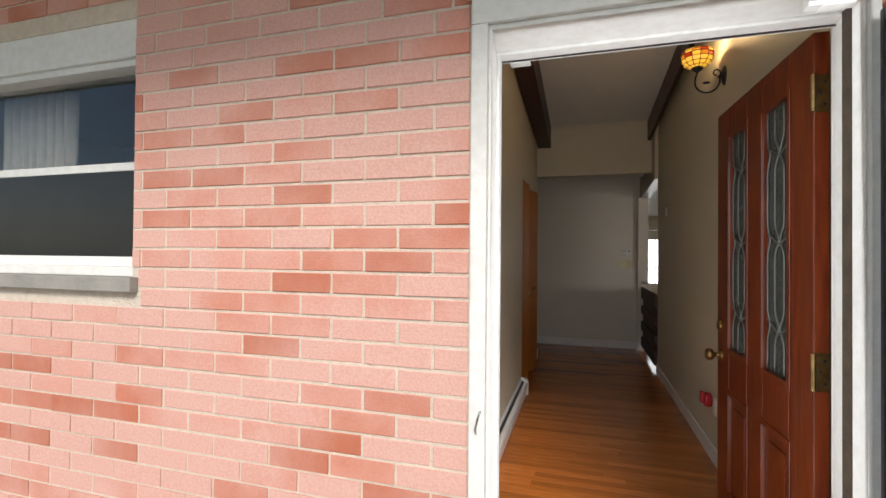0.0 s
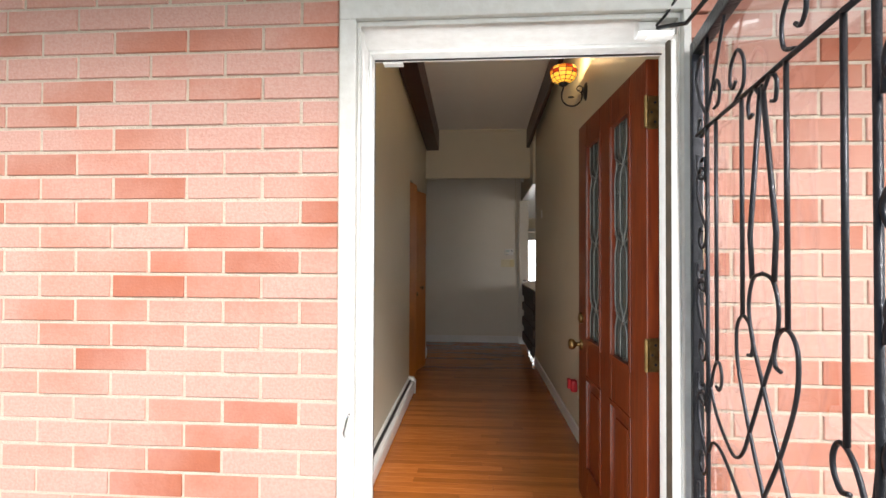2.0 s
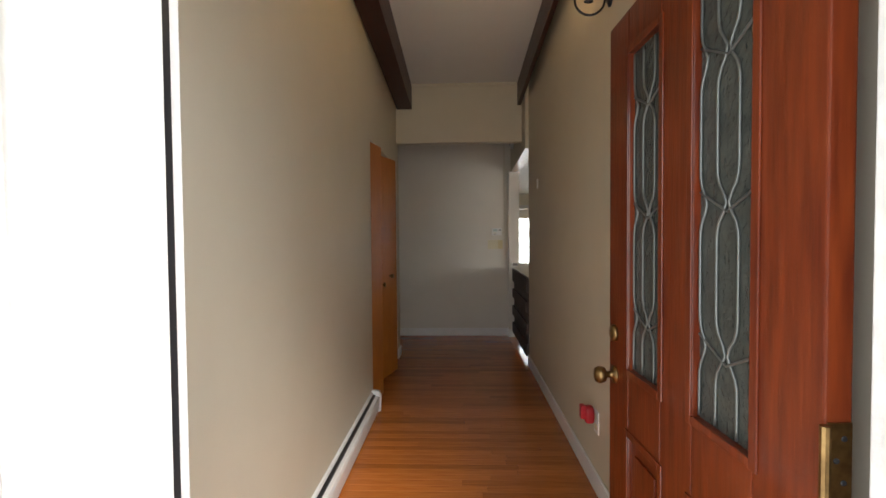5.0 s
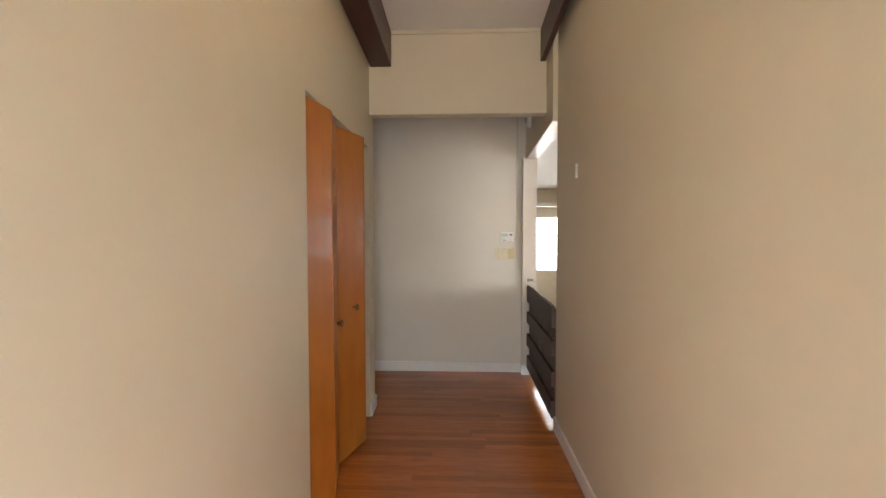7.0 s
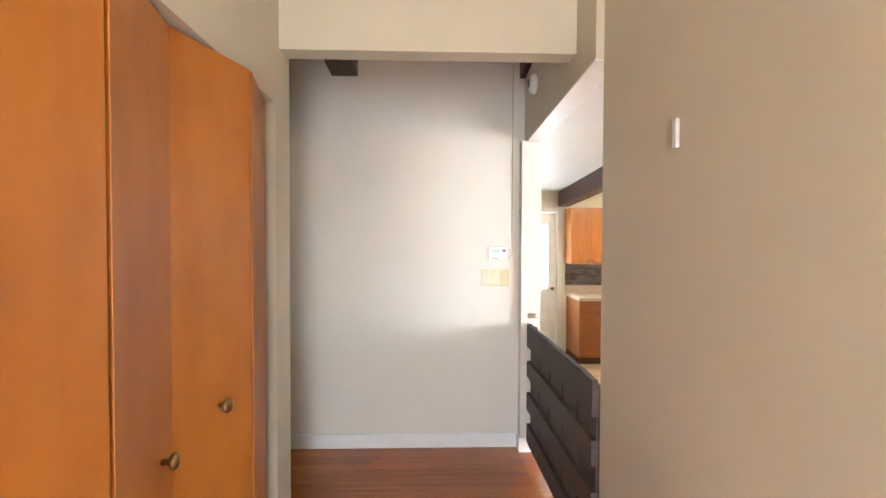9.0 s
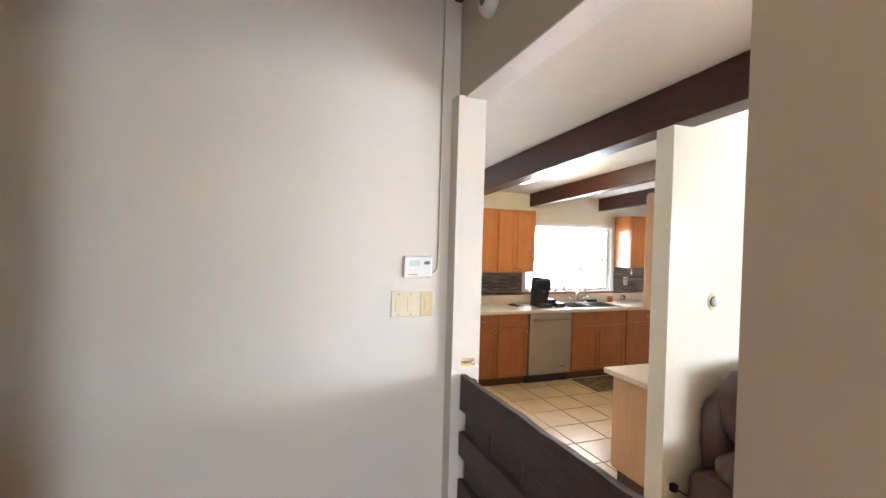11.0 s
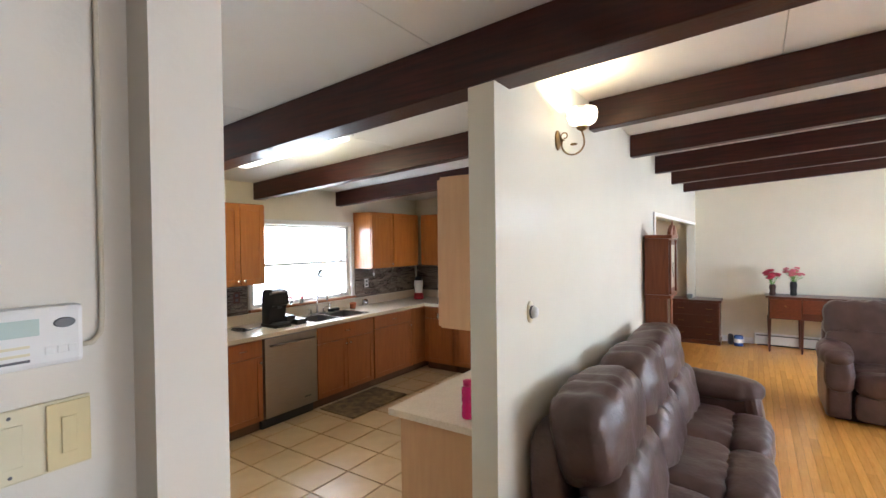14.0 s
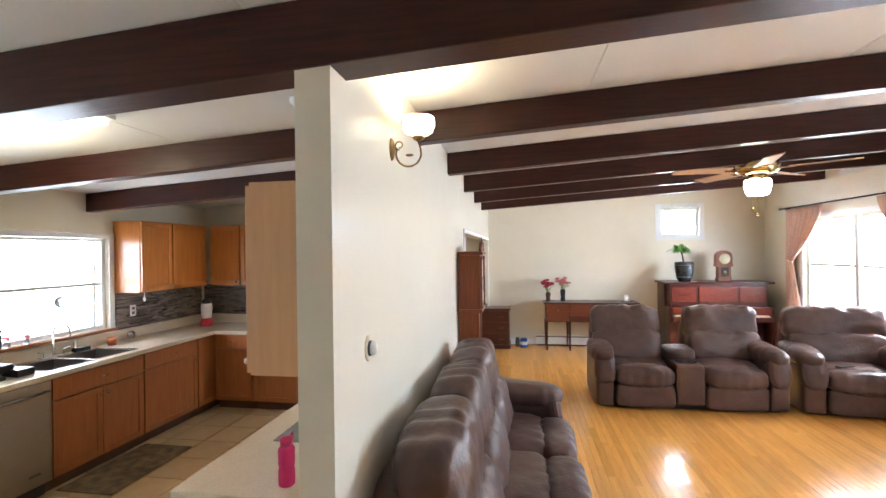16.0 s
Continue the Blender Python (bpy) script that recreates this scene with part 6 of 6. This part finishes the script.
def tied_curtain(x0, width, x_tie, label):
    """Peach curtain gathered on a rod and tied back to one side."""
    ob = thing("curtain", label, "curtain", (0, 0, 0))
    bm = bmesh.new()
    rows, cols = 24, 46
    g = []
    for j in range(rows + 1):
        v = j / rows
        z = 2.13 - 1.75 * v
        if v < 0.45:
            f = (v / 0.45) ** 1.6
        else:
            f = 1 - 0.35 * ((v - 0.45) / 0.55)
        row = []
        for i in range(cols + 1):
            u = i / cols
            full = x0 + width * u
            tied = x_tie + 0.16 * (u - 0.5)
            x = full * (1 - f) + tied * f
            y = SY + 0.075 + 0.022 * math.sin(u * 44) * (1 - 0.35 * f) + 0.012 * math.sin(u * 17 + v * 6)
            row.append(bm.verts.new((x, y, z)))
        g.append(row)
    for j in range(rows):
        for i in range(cols):
            bm.faces.new((g[j][i], g[j][i + 1], g[j + 1][i + 1], g[j + 1][i]))
    o = part("drape", bm, M_peach, ob, smooth=True)
    s = o.modifiers.new("thick", "SOLIDIFY")
    s.thickness = 0.003
    part("tie_back", tube([(x_tie + 0.09 * math.cos(radians(a)), SY + 0.075 + 0.035 * math.sin(radians(a)), 1.34 + 0.02 * math.cos(radians(a))) for a in range(0, 361, 20)], 0.012, 8), M_peach, ob, smooth=True)


tied_curtain(8.35, 0.90, 9.16, "peach sheer curtain tied back beside the window")
tied_curtain(6.50, 0.90, 6.60, "peach sheer curtain tied back beside the window")
cr = thing("curtain_rod", "dark thin curtain rod above the living room window", "curtain rod", (0, 0, 0))
part("rod", tube([(6.40, SY + 0.08, 2.15), (9.36, SY + 0.08, 2.15)], 0.009, 8), M_iron, cr, smooth=True)
for x in (6.40, 9.36):
    part("finial", lathe([(0.008, 0), (0.018, 0.015), (0.012, 0.03), (0, 0.034)], 12), M_iron, cr, smooth=True).matrix_basis = pose(x, SY + 0.08, 2.15, 0, 90 if x > 8 else -90, 0)
for x in (6.5, 9.25):
    part("bracket", box_bm(x - 0.008, x + 0.008, SY + 0.001, SY + 0.075, 2.135, 2.16), M_iron, cr, "")

# ceiling fan
fx, fy = 6.25, 2.66
fz = main_ceiling(fy)
cf = thing("ceiling_fan", "brass ceiling fan with wooden blades and glass lamps", "ceiling fan", (fx, fy, fz))
part("canopy", lathe([(0.07, 0.01), (0.075, -0.02), (0.03, -0.06), (0, -0.06)], 24), M_brassbright, cf, smooth=True)
part("rod", lathe([(0.013, -0.06), (0.013, -0.12)], 12), M_brassbright, cf, smooth=True)
part("motor", lathe([(0.05, -0.12), (0.13, -0.14), (0.15, -0.17), (0.15, -0.22), (0.11, -0.25), (0.06, -0.26), (0, -0.26)], 28), M_brassbright, cf, "polished brass motor", smooth=True)
for i in range(5):
    a = 20 + 72 * i
    bl = part("blade", box_bm(0.20, 0.62, -0.062, 0.062, -0.004, 0.004), M_blade, cf, "", 0.003)
    bl.matrix_basis = pose(0, 0, -0.205, 0, 0, a) @ pose(0, 0, 0, 12, 0, 0)
    part("blade_iron", box_bm(0.12, 0.24, -0.02, 0.02, -0.010, -0.004), M_brassbright, bl, "brass bracket", 0.002)
part("lamp_fitter", lathe([(0.06, -0.26), (0.075, -0.29), (0.05, -0.33), (0, -0.335)], 24), M_brassbright, cf, smooth=True)
for i in range(4):
    a = radians(45 + 90 * i)
    sh = part("lamp_shade", lathe([(0.03, 0.0), (0.06, -0.035), (0.078, -0.085), (0.088, -0.12), (0.08, -0.12), (0.0, -0.06)], 18), M_lampglass, cf, "glowing frosted glass", smooth=True)
    sh.matrix_basis = pose(0.07 * math.cos(a), 0.07 * math.sin(a), -0.29) @ Matrix.Rotation(radians(38), 4, Vector((-math.sin(a), math.cos(a), 0)))
for x, l in ((0.03, 0.20), (-0.03, 0.26)):
    pc = part("pull_chain", tube([(x, 0.02, -0.32), (x, 0.02, -0.34 - l)], 0.0025, 5), M_brassbright, cf)
    part("pull_bob", lathe([(0.004, 0), (0.014, -0.012), (0.012, -0.03), (0, -0.034)], 12, None, (x, 0.02, -0.34 - l)), M_brassbright, pc, smooth=True)
cf.scale = (1.25, 1.25, 1.1)
vc = thing("wall_vent", "white ventilation grille high on the front wall", "vent", (7.75, SY + 0.001, 2.53))
part("frame", box_bm(-0.35, 0.35, 0.0, 0.012, -0.05, 0.05), M_white, vc, "", 0.004)
for i in range(6):
    part("slat", box_bm(-0.32, 0.32, 0.0125, 0.017, -0.038 + i * 0.0135, -0.030 + i * 0.0135), M_white, vc)

baseboard(EX - 0.014, EX, 4.73, NY - 0.02, K0, 0.10)
baseboard(EX - 0.014, EX, SY + 0.02, 2.89, K0, 0.10)
baseboard(2.64, 6.10, PY - 0.014, PY, K0, 0.10)
baseboard(1.60, EX - 0.02, SY, SY + 0.014, K0, 0.10)
ot = tagged(new("trim_opening_dining"), "white casing at the end of the partition", "trim", "", "structure")
boxpart("casing", (6.035, 6.10, PY - 0.016, PY - 0.001, K0 + 0.101, 1.75), M_white, ot, "", 0.003)
boxpart("casing", (6.035, 9.90, PY - 0.016, PY - 0.001, 1.751, 1.79), M_white, ot, "", 0.003)

# daylight seen through the windows
tagged(new("backdrop_north", finish(box_bm(-3, 16, 13.0, 13.1, -0.59, 7), "backdrop_north", M_backdrop)), "bright hazy overcast daylight beyond the garden", "backdrop", "", "structure")
tagged(new("backdrop_east", finish(box_bm(14.0, 14.1, -4, 10, -0.59, 7), "backdrop_east", M_backdrop)), "bright hazy overcast daylight beyond the garden", "backdrop", "", "structure")
tagged(new("backdrop_south", finish(box_bm(4.2, 13.5, -4.1, -4.0, -0.59, 5), "backdrop_south", M_backdrop)), "bright hazy overcast daylight beyond the porch", "backdrop", "", "structure")

# ---- bricks of the front wall ----
rng = random.Random(11)
front = bpy.data.objects["wall_front"]
BP, BH, BL = 0.2375, 0.0753, 0.2275
Z0 = 1.404 - 0.0655


def brick_mesh(length, n):
    bm = box_bm(0, length, 0, 0.05, 0, 0.0655)
    bmesh.ops.bevel(bm, geom=[e for e in bm.edges if max(v.co.y for v in e.verts) < 0.01], offset=0.0022, segments=1, affect="EDGES")
    for v in bm.verts:
        if v.co.y < 0.01:
            v.co += Vector((0.0016 * noise.noise(v.co * 31 + Vector((n, 0, 0))), 0, 0.0014 * noise.noise(v.co * 37 + Vector((0, n, 0)))))
    return finish(bm, "brick", M_brick)


FULL = [brick_mesh(BL, i * 3.3) for i in range(6)]
HALF = [brick_mesh(BL / 2 - 0.005, 40 + i * 3.3) for i in range(4)]
rest = bmesh.new()
placed = 0


def lay(x0, x1, z, proud):
    """One brick from x0 to x1, whole, half or cut to fit."""
    global placed
    ln = x1 - x0
    near = -1.0 < x0 < 2.5 and 0.62 < z < 2.2 and placed < 300
    if near and (abs(ln - BL) < 0.002 or abs(ln - (BL / 2 - 0.005)) < 0.002):
        ob = new("brick", rng.choice(FULL if abs(ln - BL) < 0.002 else HALF))
        ob.parent = front
        ob.matrix_basis = pose(x0, -proud, z)
        placed += 1
    else:
        add_box(rest, x0, x1, -proud, 0.035, z, z + 0.0655)


def course(xa, xb, k, z, from_right):
    """A course between xa and xb, set out from one end, alternately with a half brick there."""
    x = 0.0
    first = BL / 2 - 0.005 if k % 2 else BL
    while x < xb - xa - 0.02:
        ln = min(first, xb - xa - x)
        if ln > 0.03:
            a, b = (xb - x - ln, xb - x) if from_right else (xa + x, xa + x + ln)
            lay(a, b, z, rng.uniform(0.0, 0.004))
        x += ln + 0.010
        first = BL


for k in range(-21, 28):
    z = Z0 + k * BH
    top = z + 0.0655
    if top < 2.13:
        if z < 2.243 and top > 1.17:
            course(-4.4, -2.51 if z < 1.23 else -2.455, k, z, True)
            course((-0.995 if z < 1.23 else -1.025), 0.316, k, z, True)
        else:
            course(-4.4, 0.316, k, z, True)
        course(1.338, 3.58, k, z, False)
    elif z < 2.243:
        course(-4.4, -2.455, k, z, True)
        course(-1.025, 3.58, k, z, True)
    else:
        course(-4.4, 3.58, k, z, True)
me = finish(rest, "brickwork", M_brickstuff)
bw = tagged(new("brickwork", me), "red brick courses of the outer wall", "bricks", "", "stuff")

# ---- hall floor boards ----


def plank_mesh(ln, w, n):
    bm = box_bm(0, ln, 0, w, -0.012, 0.0)
    bmesh.ops.bevel(bm, geom=[e for e in bm.edges if min(v.co.z for v in e.verts) > -0.001], offset=0.0012, segments=1, affect="EDGES")
    return bm


hall = bpy.data.objects["floor_hall"]
living = bpy.data.objects["floor_living"]
PW = 0.057
SET_H = [finish(plank_mesh(l, PW - 0.0008, 0), "floor_board", M_oakfloor) for l in (0.4495, 0.8995, 1.3495)]
stuffm = bmesh.new()
count = 0
y = 0.302
row = 0
while y < FY - 0.01:
    x = LX - 0.70 + rng.uniform(0, 0.35)
    xe = 1.40 if 4.26 < y < SE else RX if y < 4.3 else 1.405
    while x < xe:
        i = rng.choice((1, 2, 2))
        ln = (0.45, 0.90, 1.35)[i]
        if count < 300 and x > LX - 1.3 and x + ln <= xe + 0.02 and x + ln > 0.1:
            ob = new("floor_board", SET_H[i])
            ob.parent = hall
            ob.matrix_basis = pose(x, y, 0)
            count += 1
        else:
            add_box(stuffm, x, min(x + ln - 0.0008, xe), y, y + PW - 0.0008, -0.012, 0.0)
        x += ln
    y += PW
    row += 1
tagged(new("floor_boards_rest", finish(stuffm, "floor_boards_rest", M_oakstuff)), "red oak strip floor along the hall edges", "floor boards", "", "stuff")

# ---- living room floor boards, running towards the end wall ----
SET_L = [finish(plank_mesh(l, PW - 0.0008, 0), "floor_board", M_oaklight) for l in (0.5995, 0.9995, 1.3995)]
stuffm = bmesh.new()
count = 0
y = SY + 0.001
while y < PY + 0.015:
    x = 1.56 - rng.uniform(0, 0.9)
    while x < EX - 0.01:
        i = rng.choice((0, 1, 1, 2))
        ln = (0.60, 1.0, 1.4)[i]
        a, b = max(x, 1.56), min(x + ln, EX - 0.001)
        if count < 300 and 4.4 < x and x + ln < 9.2 and 1.6 < y < 4.9:
            ob = new("floor_board", SET_L[i])
            ob.parent = living
            ob.matrix_basis = pose(x, y, FL)
            count += 1
        elif b - a > 0.02:
            add_box(stuffm, a, b - 0.0008, y, y + PW - 0.0008, FL - 0.012, FL)
        x += ln
    y += PW
tagged(new("floor_boards_living_rest", finish(stuffm, "floor_boards_living_rest", M_oaklightstuff)), "golden oak strip floor of the living room", "floor boards", "", "stuff")

# ---- kitchen tiles ----
kf = bpy.data.objects["floor_kitchen"]
TP = 0.35
bm = box_bm(0, TP - 0.010, 0, TP - 0.010, -0.008, 0.0)
bmesh.ops.bevel(bm, geom=[e for e in bm.edges if min(v.co.z for v in e.verts) > -0.001], offset=0.003, segments=1, affect="EDGES")
TILE = finish(bm, "tile", M_tile)
nx0 = 3.80 - 7 * TP
for i in range(15):
    for j in range(11):
        x, y = nx0 + i * TP, 7.25 - 5 * TP + j * TP
        if x < 1.49 or x + TP > 6.62 + TP or y + TP < PY or y > NY:
            continue
        ob = new("tile", TILE)
        ob.parent = kf
        ob.matrix_basis = pose(x + 0.005, y + 0.005, FL)
struct("floor_dining", box_bm(6.72, EX - 0.001, PY + 0.021, NY - 0.001, FL - 0.010, FL), M_oaklightstuff, "golden oak floor of the dining corner", "floor")
